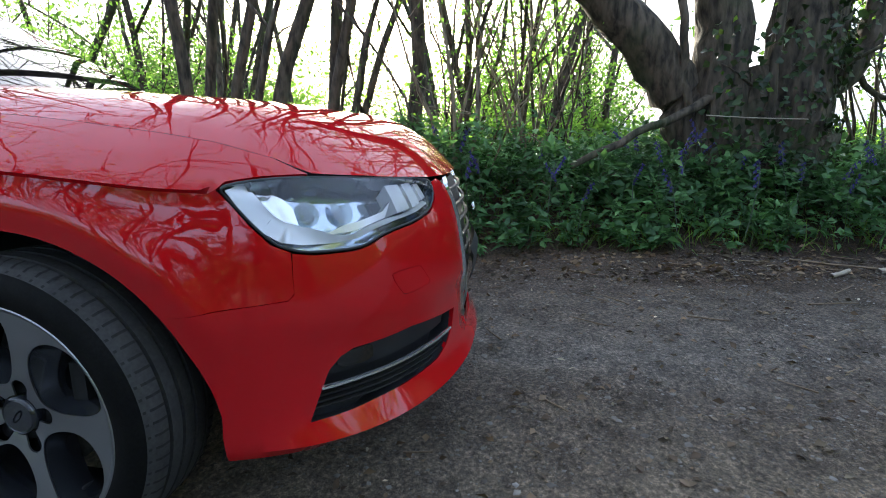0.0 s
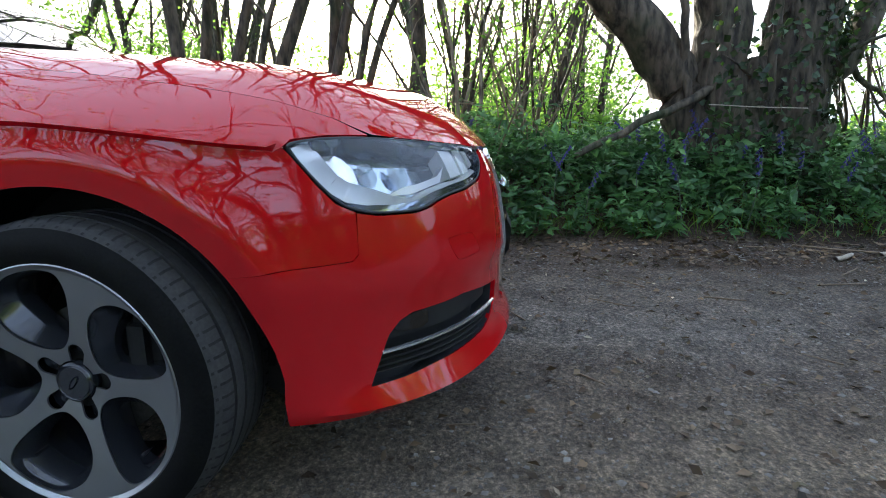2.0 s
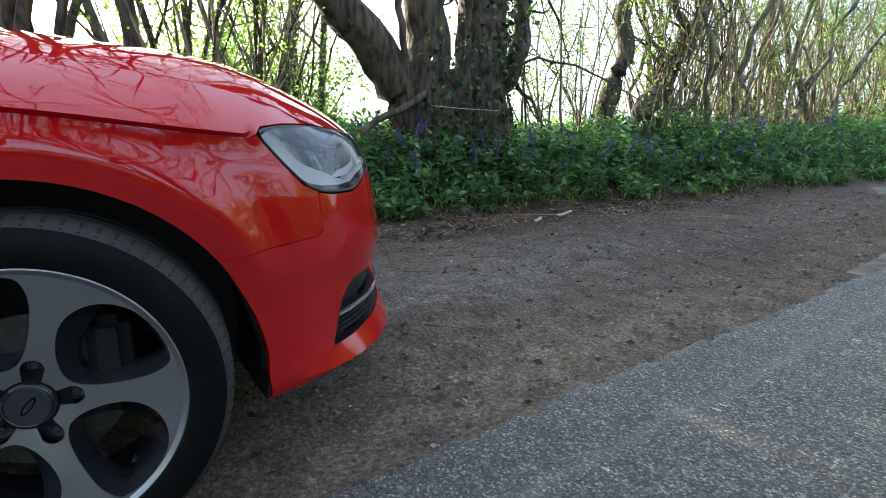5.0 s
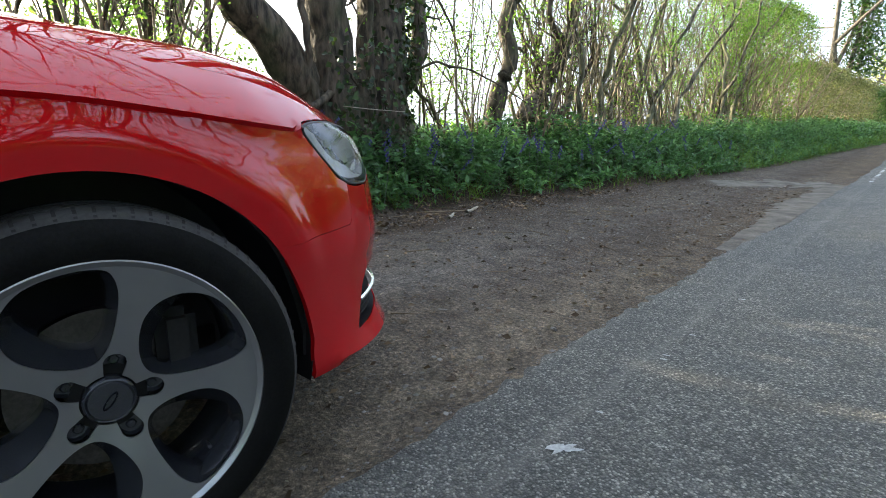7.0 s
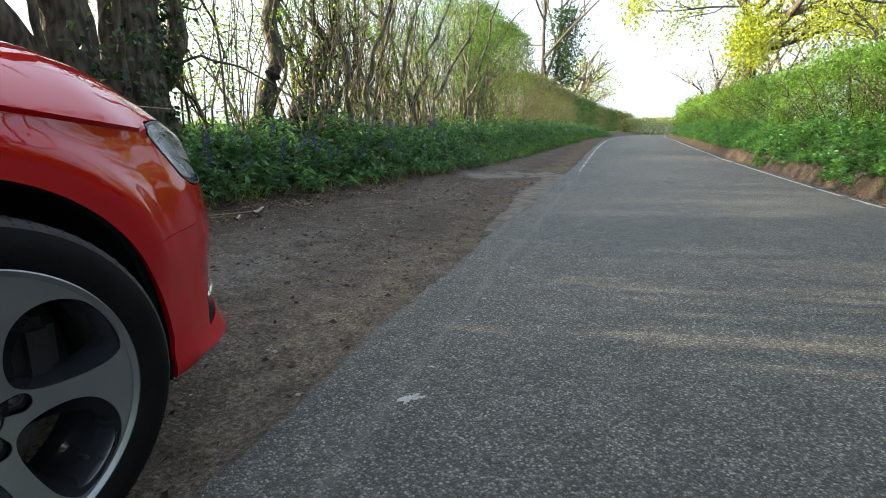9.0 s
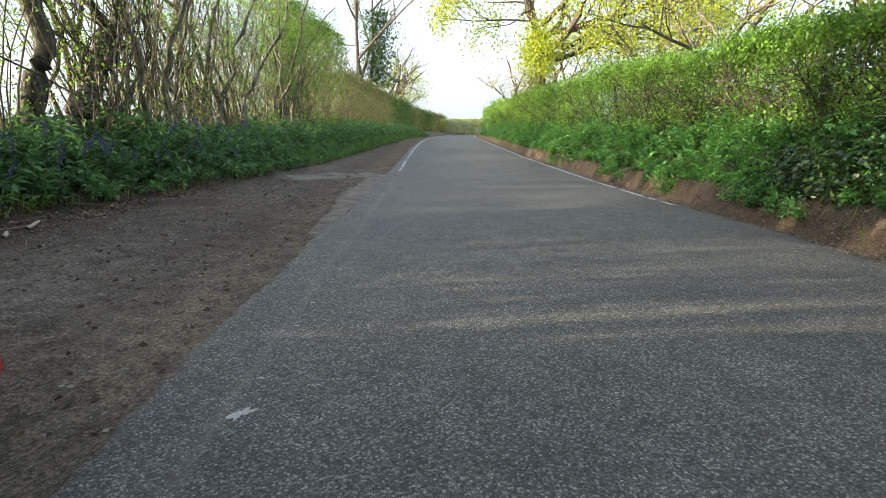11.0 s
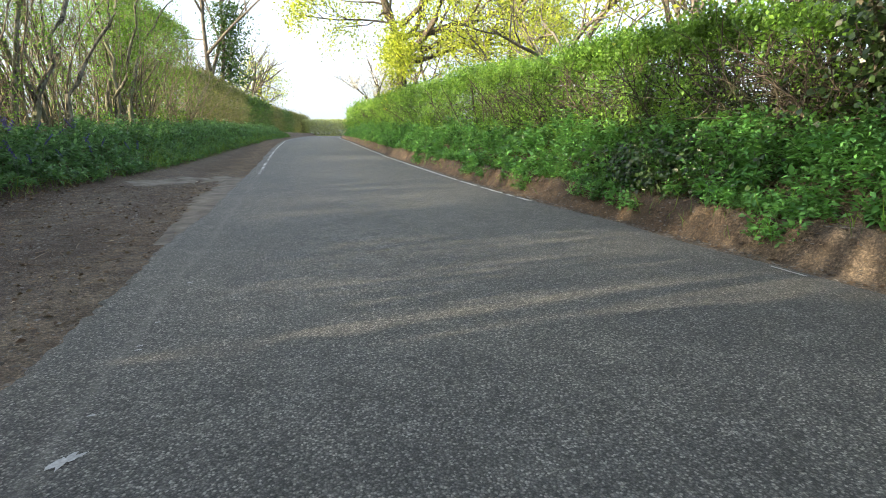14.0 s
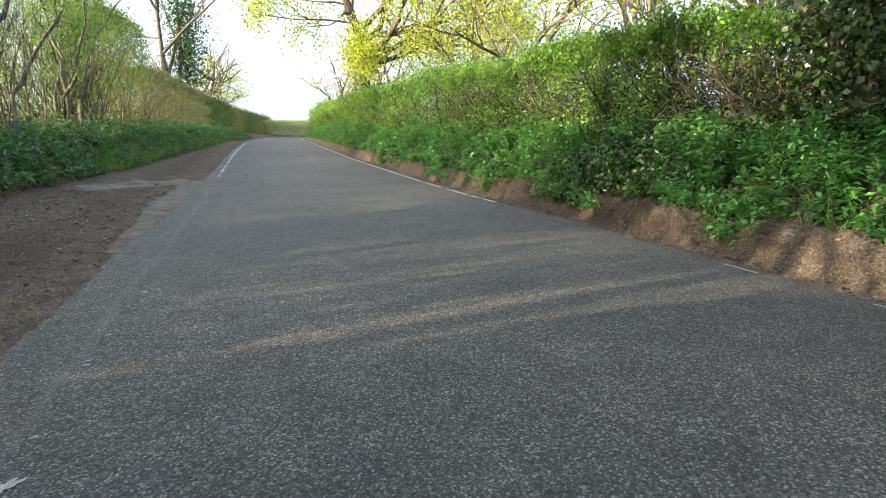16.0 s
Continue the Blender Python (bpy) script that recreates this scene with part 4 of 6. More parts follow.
# ---- the car: its skin ----
CX = -0.885           # the car's middle line
PLAN = [(0.0, 0.932), (0.25, 0.913), (0.4, 0.882), (0.535, 0.833), (0.66, 0.762), (0.75, 0.68), (0.818, 0.585), (0.854, 0.5),
        (0.874, 0.42), (0.897, 0.3), (0.907, 0.1), (0.907, -0.2), (0.898, -0.7), (0.892, -1.4), (0.886, -2.2), (0.87, -2.8)]


PLAN_PTS, PLAN_A = smooth_line([(-0.25, 0.913)] + PLAN)
PLAN_A = PLAN_A - np.interp(0.0, PLAN_PTS[:, 0], PLAN_A)
PLAN_T = np.gradient(PLAN_PTS, axis=0)
PLAN_T /= np.linalg.norm(PLAN_T, axis=1, keepdims=True)
B1 = 0.55
NOSE_Z = [0.205, 0.212, 0.225, 0.245, 0.262, 0.28, 0.31, 0.36, 0.42, 0.455, 0.48, 0.52, 0.58, 0.64, 0.69, 0.73, 0.755, 0.78]
NOSE_O = [0.014, -0.006, -0.018, -0.009, 0.001, 0.009, 0.012, 0.014, 0.013, 0.009, 0.002, 0.004, 0.011, 0.02, 0.033, 0.05, 0.064, 0.08]
SIDE_Z = [0.205, 0.3, 0.42, 0.56, 0.66, 0.72, 0.76, 0.785, 0.8, 0.83]
RIDGE_B = [0.49, 0.525, 0.541, 0.5485, 0.58, 0.63]
RIDGE_O = [0.0, 0.002, 0.0045, -0.0055, -0.003, 0.0]
SIDE_O = [0.016, 0.004, 0.0, 0.0, 0.006, 0.017, 0.026, 0.026, 0.02, 0.02]


def skin(a, b):
    """The skin at a metres round the plan from the middle of the nose, and b metres up; past B1 it runs over the bonnet."""
    a, b = np.asarray(a, float), np.asarray(b, float)
    s, y = np.interp(a, PLAN_A, PLAN_PTS[:, 0]), np.interp(a, PLAN_A, PLAN_PTS[:, 1])
    ns, ny = -np.interp(a, PLAN_A, PLAN_T[:, 1]), np.interp(a, PLAN_A, PLAN_T[:, 0])
    w = step(0.28, 0.72, y)
    zs = 0.817 - 0.05 * step(-0.1, 0.5, y) - 0.012 * step(0.4, 0.85, y)
    k = np.clip(b / B1, 0, 1)
    z = 0.205 + k * (zs - 0.205)
    o = (1 - w) * np.interp(z + (0.8 - zs) * k, SIDE_Z, SIDE_O) + w * np.interp(z, NOSE_Z, NOSE_O)
    # the wing swells round the wheel arch and turns in at its rim
    d = np.hypot(y - 0.0, z - 0.308) - 0.392
    o = o - 0.02 * np.exp(-((d - 0.058) / 0.043) ** 2) * step(0.36, 0.52, z) * step(0.5, 0.34, y)
    # the crease along the wing's shoulder, fading out at the headlamp
    o = o + np.interp(b, RIDGE_B, RIDGE_O) * step(0.52, 0.34, y)
    s1, y1 = s - ns * o, y - ny * o
    tau = np.clip((b - B1) / 0.85, 0, 1)
    ysp = np.where(y1 > 0.2, 0.2 + (y1 - 0.2) * 0.45, y1)
    hc = 0.992 - 0.055 * (ysp + 0.1) - 0.07 * np.maximum(0, ysp) ** 2
    pw = 5.5 - 3.1 * step(0.3, 0.85, y)
    z = z + (hc - zs) * (1 - (1 - tau) ** pw) * (b > B1)
    s2, y2 = s1 * (1 - tau), y1 + (ysp - y1) * tau
    return np.stack([CX + s2, y2, z], -1)


# ---- panels of the car ----


def normal_at(a, b):
    e = 0.002
    du, dv = skin(a + e, b) - skin(a - e, b), skin(a, b + e) - skin(a, b - e)
    n = np.cross(dv, du)
    return n / np.maximum(np.linalg.norm(n, axis=-1, keepdims=True), 1e-9)


def inset(a, b, depth):
    return skin(a, b) - normal_at(a, b) * np.asarray(depth)[..., None]


def loop_line(points, spacing, closed=True):
    p = np.array(points + points[:1] if closed else points, float)
    s = np.concatenate([[0], np.cumsum(np.linalg.norm(np.diff(p, axis=0), axis=1))])
    n = max(3, int(round(s[-1] / spacing)))
    e = np.linspace(0, s[-1], n + 1)
    e = e[:-1] if closed else e
    e = np.unique(np.concatenate([e, s[:-1] if closed else s]))
    e = e[np.concatenate([[True], np.diff(e) > spacing * 0.2])]
    return np.stack([np.interp(e, s, p[:, 0]), np.interp(e, s, p[:, 1])], 1)


def rounded(points, r=0.3):
    """One round of corner cutting."""
    p = np.array(points, float)
    q = np.roll(p, -1, 0)
    return np.stack([p + (q - p) * r, q - (q - p) * r], 1).reshape(-1, 2).tolist()


def inside(poly, pts):
    x, y = pts[:, 0], pts[:, 1]
    res = np.zeros(len(pts), bool)
    q = np.roll(poly, 1, 0)
    for (x1, y1), (x2, y2) in zip(poly, q):
        c = ((y1 > y) != (y2 > y)) & (x < (x2 - x1) * (y - y1) / (y2 - y1 + 1e-12) + x1)
        res ^= c
    return res


def gap_to(poly, pts):
    q = np.roll(poly, -1, 0)
    best = np.full(len(pts), 9.0)
    for p1, p2 in zip(poly, q):
        d = p2 - p1
        t = np.clip(((pts - p1) @ d) / (d @ d + 1e-12), 0, 1)
        best = np.minimum(best, np.linalg.norm(pts - p1 - t[:, None] * d, axis=1))
    return best


from mathutils.geometry import delaunay_2d_cdt


def flat_net(outline, holes, spacing, edge_spacing, lines=()):
    """A triangle net inside an outline and round its holes, with edges along some lines."""
    loops = [loop_line(o, edge_spacing) for o in [outline] + holes]
    lo, hi = loops[0].min(0), loops[0].max(0)
    gx, gy = np.meshgrid(np.arange(lo[0], hi[0], spacing), np.arange(lo[1], hi[1], spacing))
    gx[1::2] += spacing / 2
    g = np.stack([gx.ravel(), gy.ravel()], 1)
    keep = inside(loops[0], g) & (gap_to(loops[0], g) > spacing * 0.5)
    for h in loops[1:]:
        keep &= ~inside(h, g) & (gap_to(h, g) > spacing * 0.5)
    pts, edges = [], []
    for lp in loops:
        n = len(pts)
        pts += lp.tolist()
        edges += [(n + k, n + (k + 1) % len(lp)) for k in range(len(lp))]
    for ln in lines:
        q = loop_line(ln, edge_spacing, False)
        keep &= np.min(np.linalg.norm(g[:, None] - q[None], axis=2), 1) > edge_spacing * 0.5
        n = len(pts)
        pts += q.tolist()
        edges += [(n + k, n + k + 1) for k in range(len(q) - 1)]
    pts += g[keep].tolist()
    vs, es, fs, *_ = delaunay_2d_cdt([Vector(p) for p in pts], edges, [], 0, 1e-6)
    vs = np.array([tuple(p) for p in vs])
    fs = np.array([tuple(f) for f in fs if len(f) == 3])
    c = vs[fs].mean(1)
    ok = inside(loops[0], c)
    for h in loops[1:]:
        ok &= ~inside(h, c)
    return vs, fs[ok]


def sheet_bm(co, faces, outward=None, lip=0.012, lip_dir=None):
    """A bmesh from a net, its rim turned in by lip."""
    bm = bmesh.new()
    vs = [bm.verts.new(p) for p in co]
    for f in faces:
        try:
            bm.faces.new([vs[k] for k in f])
        except ValueError:
            pass
    loose = [v for v in bm.verts if not v.link_faces]
    bmesh.ops.delete(bm, geom=loose, context="VERTS")
    bm.normal_update()
    if outward is not None:
        f = max(bm.faces, key=lambda q: q.calc_area())
        if f.normal.dot(Vector(outward)) < 0:
            bmesh.ops.reverse_faces(bm, faces=bm.faces[:])
            bm.normal_update()
    if lip:
        rim = [e for e in bm.edges if e.is_boundary]
        norms = {v: v.normal.copy() for e in rim for v in e.verts}
        out = bmesh.ops.extrude_edge_only(bm, edges=rim)
        new_v = [g for g in out["geom"] if isinstance(g, bmesh.types.BMVert)]
        near = {tuple(round(c, 6) for c in v.co): n for v, n in norms.items()}
        for v in new_v:
            n = near.get(tuple(round(c, 6) for c in v.co), Vector((0, 0, 1)))
            v.co -= (n if lip_dir is None else Vector(lip_dir)) * lip
        bmesh.ops.split_edges(bm, edges=[e for e in rim if e.is_valid and len(e.link_faces) == 2])
    return bm


def skin_panel(outline, holes=(), spacing=0.022, depth=0.0, lip=0.012, outward=(0.5, 0.5, 0.5), lines=()):
    vs, fs = flat_net(list(outline), [list(h) for h in holes], spacing, 0.012, lines)
    return sheet_bm(inset(vs[:, 0], vs[:, 1], np.full(len(vs), depth)), fs[:, ::-1], None, lip)


def mirrored(bm):
    """A copy on the car's other side."""
    b2 = bm.copy()
    for v in b2.verts:
        v.co.x = 2 * CX - v.co.x
    bmesh.ops.reverse_faces(b2, faces=b2.faces[:])
    return b2


def both(name, bm, material, parent, label=""):
    other = mirrored(bm)
    return part(name, bm, material, parent, label), part(name, other, material, parent, label)


def lathe(profile, segments, axis_at=(0, 0, 0)):
    """A body turned about the x axis from (x, r) pairs, with seams kept."""
    bm = bmesh.new()
    rings = []
    for x, r in profile:
        rings.append([bm.verts.new((axis_at[0] + x, axis_at[1] + r * math.cos(2 * math.pi * k / segments), axis_at[2] + r * math.sin(2 * math.pi * k / segments))) for k in range(segments)])
    for p, q in zip(rings, rings[1:]):
        for k in range(segments):
            bm.faces.new((p[k], p[(k + 1) % segments], q[(k + 1) % segments], q[k]))
    bm.normal_update()
    return bm


def box_bm(center, size, bevel=0.0, m=None):
    bm = bmesh.new()
    bmesh.ops.create_cube(bm, size=1, matrix=(m or Matrix.Identity(4)) @ Matrix.Translation(center) @ Matrix.Diagonal((*size, 1)))
    if bevel:
        bmesh.ops.bevel(bm, geom=bm.edges[:], offset=bevel, segments=2, affect="EDGES")
    return bm


def strip_bm(line, width, out_by, thick=0.003, closed=False):
    """A raised strip along a line of (a, b) on the skin."""
    p = np.array(line, float)
    t = np.gradient(p, axis=0)
    t /= np.linalg.norm(t, axis=1, keepdims=True)
    n = np.stack([-t[:, 1], t[:, 0]], 1) * width / 2
    bm = bmesh.new()
    rows = []
    for k in range(len(p)):
        q = np.array([p[k] + n[k], p[k] + n[k] * 0.5, p[k] - n[k] * 0.5, p[k] - n[k]])
        d = np.array([thick, 0, 0, thick]) - out_by - thick
        rows.append([bm.verts.new(c) for c in inset(q[:, 0], q[:, 1], d)])
    for r1, r2 in zip(rows, rows[1:]):
        for j in range(3):
            bm.faces.new((r1[j], r1[j + 1], r2[j + 1], r2[j]))
    bm.normal_update()
    return bm


def paint_material():
    m, nt, b = base_material("red_paint", 0.32)
    n, n2 = noise_node(nt, 900.0, 2), noise_node(nt, 3.0, 4)
    c = ramp(nt, n2.outputs[0], [(0.3, (0.45, 0.0026, 0.006)), (0.7, (0.49, 0.003, 0.0072))])
    nt.links.new(c, b.inputs["Base Color"])
    b.inputs["Specular IOR Level"].default_value = 0.0
    b.inputs["Coat Weight"].default_value = 1.0
    b.inputs["Coat Roughness"].default_value = 0.015
    b.inputs["Coat IOR"].default_value = 1.6
    bp = nt.nodes.new("ShaderNodeBump")
    bp.inputs["Strength"].default_value, bp.inputs["Distance"].default_value = 0.03, 0.0005
    nt.links.new(noise_node(nt, 160.0, 2).outputs[0], bp.inputs["Height"])
    nt.links.new(bp.outputs[0], b.inputs["Coat Normal"])
    return m


def clear_material(name, tint=(1, 1, 1), gloss=1.5):
    """Thin clear cover: see-through, with a mirror gloss at glancing angles."""
    m = bpy.data.materials.new(name)
    m.use_nodes = True
    nt = m.node_tree
    nt.nodes.remove(nt.nodes["Principled BSDF"])
    tr, gl, fr, mx = (nt.nodes.new("ShaderNode" + k) for k in ("BsdfTransparent", "BsdfGlossy", "Fresnel", "MixShader"))
    tr.inputs[0].default_value = (*tint, 1)
    gl.inputs["Roughness"].default_value = 0.01
    fr.inputs[0].default_value = gloss
    nt.links.new(fr.outputs[0], mx.inputs[0])
    nt.links.new(tr.outputs[0], mx.inputs[1])
    nt.links.new(gl.outputs[0], mx.inputs[2])
    nt.links.new(mx.outputs[0], nt.nodes["Material Output"].inputs[0])
    return m


PAINT = paint_material()
CLEAR = clear_material("lamp_glass", (0.98, 0.985, 1.0), 1.6)
GLASS = clear_material("window_glass", (0.3, 0.36, 0.34), 2.1)
CHROME = clean("chrome", (0.8, 0.81, 0.83), 0.06, 1.0)
SILVER = clean("lamp_reflector", (0.95, 0.96, 0.98), 0.12, 0.9)
LAMP_WHITE = clean("light_guide", (0.95, 0.96, 0.97), 0.22, 0.35, 1.0)
LAMP_DARK = clean("lamp_housing", (0.5, 0.56, 0.64), 0.12, 0.95)
PLASTIC = mottled("black_plastic", (0.012, 0.013, 0.016), (0.022, 0.023, 0.027), 12, 400, 0.5, 0.0, 0.25, 0.001)
RUBBER = mottled("tyre_rubber", (0.006, 0.006, 0.0063), (0.011, 0.0108, 0.0105), 9, 160, 0.6, 0.0, 0.3, 0.001)
RUBBER.node_tree.nodes["Principled BSDF"].inputs["Specular IOR Level"].default_value = 0.08
TREAD = mottled("dusty_tread", (0.026, 0.026, 0.027), (0.046, 0.045, 0.043), 14, 120, 0.8, 0.0, 0.3, 0.001)
ALLOY = clean("machined_alloy", (0.38, 0.385, 0.4), 0.32, 0.95)
ALLOY_DARK = clean("anthracite_alloy", (0.05, 0.054, 0.064), 0.2, 0.55, 0.8)
STEEL = mottled("brake_steel", (0.13, 0.12, 0.11), (0.08, 0.072, 0.065), 10, 120, 0.4, 0.85, 0.1, 0.001)
DARK = mottled("underbody", (0.008, 0.008, 0.009), (0.018, 0.017, 0.016), 5, 90, 0.9)

car = new("car")
tagged(car, "glossy red hatchback parked on the dirt beside the lane", "car")
AXLE = (0.0, 0.02, 0.32)


def a_of(y):
    return float(np.interp(-y, -PLAN_PTS[:, 1][PLAN_A > 0], PLAN_A[PLAN_A > 0]))


def b_of(y, z):
    zs = 0.817 - 0.05 * float(step(-0.1, 0.5, y)) - 0.012 * float(step(0.4, 0.85, y))
    return (z - 0.205) / (zs - 0.205) * B1


ARCH = [(0.392 * math.cos(t), 0.308 + 0.392 * math.sin(t)) for t in np.linspace(0.0, math.pi + 0.2, 40)]
ARCH = [(0.416, 0.21), (0.411, 0.26)] + [(y + (0.14 * max(0.0, 0.46 - z) if y > 0.2 else 0.0), z) for y, z in ARCH]
ARCH_AB = [(a_of(y), b_of(y, z)) for y, z in ARCH]
HEAD = [(1.088, 0.549), (1.076, 0.558), (1.004, 0.57), (0.89, 0.580), (0.74, 0.582), (0.58, 0.572), (0.47, 0.556), (0.452, 0.542), (0.475, 0.51), (0.53, 0.48),
        (0.614, 0.464), (0.69, 0.457), (0.74, 0.447), (0.776, 0.434), (0.812, 0.427), (0.908, 0.427), (0.955, 0.434), (0.992, 0.45), (1.034, 0.492), (1.068, 0.528)]
HEAD = rounded(HEAD, 0.25)
FOG = [(0.938, 0.066), (0.914, 0.12), (0.89, 0.172), (0.862, 0.197), (0.83, 0.209), (0.65, 0.213), (0.39, 0.185), (0.41, 0.132), (0.462, 0.1), (0.524, 0.084),
       (0.602, 0.08), (0.764, 0.075), (0.854, 0.069)]
SEAM = [(0.956, 0.378), (0.956, 0.348), (0.968, 0.336), (1.112, 0.324)]
SHUT = [(0.89, 0.588), (0.986, 0.618), (1.112, 0.641), (1.24, 0.652), (1.4, 0.662), (1.574, 0.668), (1.94, 0.67)]
k = min(range(len(ARCH)), key=lambda j: abs(ARCH_AB[j][1] - 0.313) + (j > 20))
G = 0.00035  # half of a shut line
wing = ([(1.94, 0.0)] + [p for p in ARCH_AB[::-1] if p[1] > 0.0 and p[0] > ARCH_AB[k][0] - 1e-6] + [(1.112, 0.324 + 2 * G), (0.968, 0.336 + 2 * G), (0.956 + G, 0.35), (0.956 + 2 * G, 0.378), (0.956 + 2 * G, 0.43)]
        + [(0.996, 0.446), (1.038, 0.488), (1.072, 0.525), (1.094, 0.549), (1.078, 0.564), (1.004, 0.576), (0.9, 0.586)] + [(a, b - 2 * G) for a, b in SHUT[1:]])
both("wing", skin_panel(wing, spacing=0.015, lines=[[(1.12, b), (1.92, b)] for b in (0.525, 0.541, 0.5485, 0.56)]), PAINT, car)
bumper = ([(p[0], p[1]) for p in ARCH_AB[:k + 1] if p[1] > 0.0] + [(a, b - 2 * G) for a, b in SEAM[::-1]] + [(0.954, 0.428), (0.908, 0.421), (0.812, 0.421), (0.774, 0.428), (0.735, 0.442), (0.69, 0.451), (0.614, 0.458), (0.526, 0.474),
          (0.468, 0.505), (0.444, 0.544), (0.40, 0.55), (0.36, 0.53), (0.345, 0.42), (0.325, 0.25), (0.3, 0.12), (0.26, 0.085), (0.0, 0.08), (0.0, 0.0), (a_of(0.416), 0.0)])
WASH = rounded(rounded([(0.728, 0.36), (0.614, 0.36), (0.572, 0.306), (0.69, 0.3)], 0.12), 0.25)
both("front_bumper", skin_panel(bumper, [FOG, WASH]), PAINT, car)
cw = np.mean(WASH, 0)
both("washer_cover", skin_panel([tuple(cw + (np.array(p) - cw) * 0.975) for p in WASH], lip=0.003), PAINT, car)
bonnet = [(0.0, 0.556), (0.3, 0.556), (0.45, 0.562), (0.58, 0.577), (0.74, 0.588), (0.89, 0.588 + G)] + [(a, b + G) for a, b in SHUT[1:]] + [(1.94, 1.4), (0.0, 1.4)]
vs, fs = flat_net(bonnet, [], 0.03, 0.016)
bm = sheet_bm(skin(vs[:, 0], vs[:, 1]), fs[:, ::-1], None, 0.0)
for v in [v for v in bm.verts if abs(v.co.x - CX) < 0.002]:
    v.co.x = CX
b2 = mirrored(bm)
me = bpy.data.meshes.new("half")
b2.to_mesh(me)
b2.free()
bm.from_mesh(me)
bmesh.ops.remove_doubles(bm, verts=[v for v in bm.verts if abs(v.co.x - CX) < 0.003], dist=0.0008)
part("bonnet", bm, PAINT, car)

# dark inside of the shut lines and arches
both("inner_wing", skin_panel([(1.93, 0.05)] + [p for p in ARCH_AB[::-1] if p[1] > 0.03] + [(1.0, 0.06), (0.05, 0.06), (0.05, 0.54), (0.5, 0.53), (0.56, 0.45), (0.76, 0.41), (0.97, 0.41), (1.1, 0.58), (0.9, 0.62), (1.0, 0.66), (1.3, 0.72), (1.93, 0.74)], [FOG], 0.03, 0.035, 0), DARK, car)
liner = lathe([(-0.02, 0.408), (-0.06, 0.406), (-0.3, 0.4), (-0.3, 0.05)], 48, (0, 0.006, 0.312))
for f in [f for f in liner.faces if f.calc_center_median().z < 0.2]:
    liner.faces.remove(f)
both("wheel_arch_liner", liner, PLASTIC, car)

# headlamps
bm = skin_panel(HEAD, (), 0.02, 0.075, 0)
both_lamps = []
for side in (0, 1):
    lamp = new("headlight")
    lamp.parent = car
    both_lamps.append(lamp)


def lamp_part(name, bm, material, label=""):
    other = mirrored(bm)
    part(name, bm, material, both_lamps[0], label)
    part(name, other, material, both_lamps[1], label)


lamp_part("reflector", bm, LAMP_DARK)
lp = loop_line(HEAD, 0.012)
bm = bmesh.new()
rings = [[bm.verts.new(c) for c in inset(lp[:, 0], lp[:, 1], np.full(len(lp), d))] for d in (0.001, 0.075)]
for j in range(len(lp)):
    bm.faces.new((rings[0][j], rings[0][(j + 1) % len(lp)], rings[1][(j + 1) % len(lp)], rings[1][j]))
lamp_part("housing", bm, LAMP_DARK)
lamp_part("lens", skin_panel(HEAD, (), 0.02, 0.0, 0.004), CLEAR, "clear lamp cover reflecting the sky")
for lamp in both_lamps:
    for o in lamp.children:
        o.visible_shadow = not o.name.startswith("lens")
lamp_part("seal", strip_bm(loop_line(HEAD, 0.01).tolist() + [HEAD[0]], 0.005, 0.0, 0.001), PLASTIC)
DRL = [(1.078, 0.545), (1.05, 0.512), (1.01, 0.47), (0.975, 0.45), (0.93, 0.443), (0.86, 0.442), (0.80, 0.447), (0.75, 0.462), (0.68, 0.474), (0.6, 0.482), (0.52, 0.498)]
p = loop_line(DRL, 0.012, False)
bm = bmesh.new()
rows = []
for j, (a, b) in enumerate(p):
    wdt = 0.042 * (1 - 0.78 * float(step(0.96, 0.80, a)))
    t = p[min(j + 1, len(p) - 1)] - p[max(j - 1, 0)]
    t = t / np.linalg.norm(t)
    nn = np.array([-t[1], t[0]])
    nn = nn if nn[1] - nn[0] * 0.3 > 0 else -nn
    q = np.array([p[j], p[j] + nn * wdt * 0.5, p[j] + nn * wdt, p[j] + nn * wdt])
    rows.append([bm.verts.new(c) for c in inset(q[:, 0], q[:, 1], np.array([0.005, 0.009, 0.015, 0.035]))])
for r1, r2 in zip(rows, rows[1:]):
    for j in range(3):
        bm.faces.new((r1[j], r1[j + 1], r2[j + 1], r2[j]))
lamp_part("light_strip", bm, LAMP_WHITE, "white daytime light strip")
for a0, a1, b0, b1 in ((0.505, 0.53, 0.515, 0.556), (0.545, 0.585, 0.502, 0.562), (0.60, 0.655, 0.497, 0.562)):
    lamp_part("reflector_fin", skin_panel([(a0, b0), (a1, b0 - 0.006), (a1 + 0.012, b1), (a0 + 0.012, b1)], (), 0.02, 0.012, 0.04), LAMP_WHITE, "white reflector fin")
lamp_part("inner_bezel", skin_panel([(1.06, 0.535), (1.0, 0.487), (0.945, 0.462), (0.915, 0.468), (0.93, 0.53), (0.99, 0.555), (1.05, 0.552)], (), 0.02, 0.045, 0.02), SILVER, "bright bezel behind the light strip")
lamp_part("inner_bezel", skin_panel([(0.88, 0.46), (0.8, 0.463), (0.70, 0.485), (0.66, 0.52), (0.70, 0.5), (0.82, 0.478)], (), 0.02, 0.018, 0.02), LAMP_WHITE)
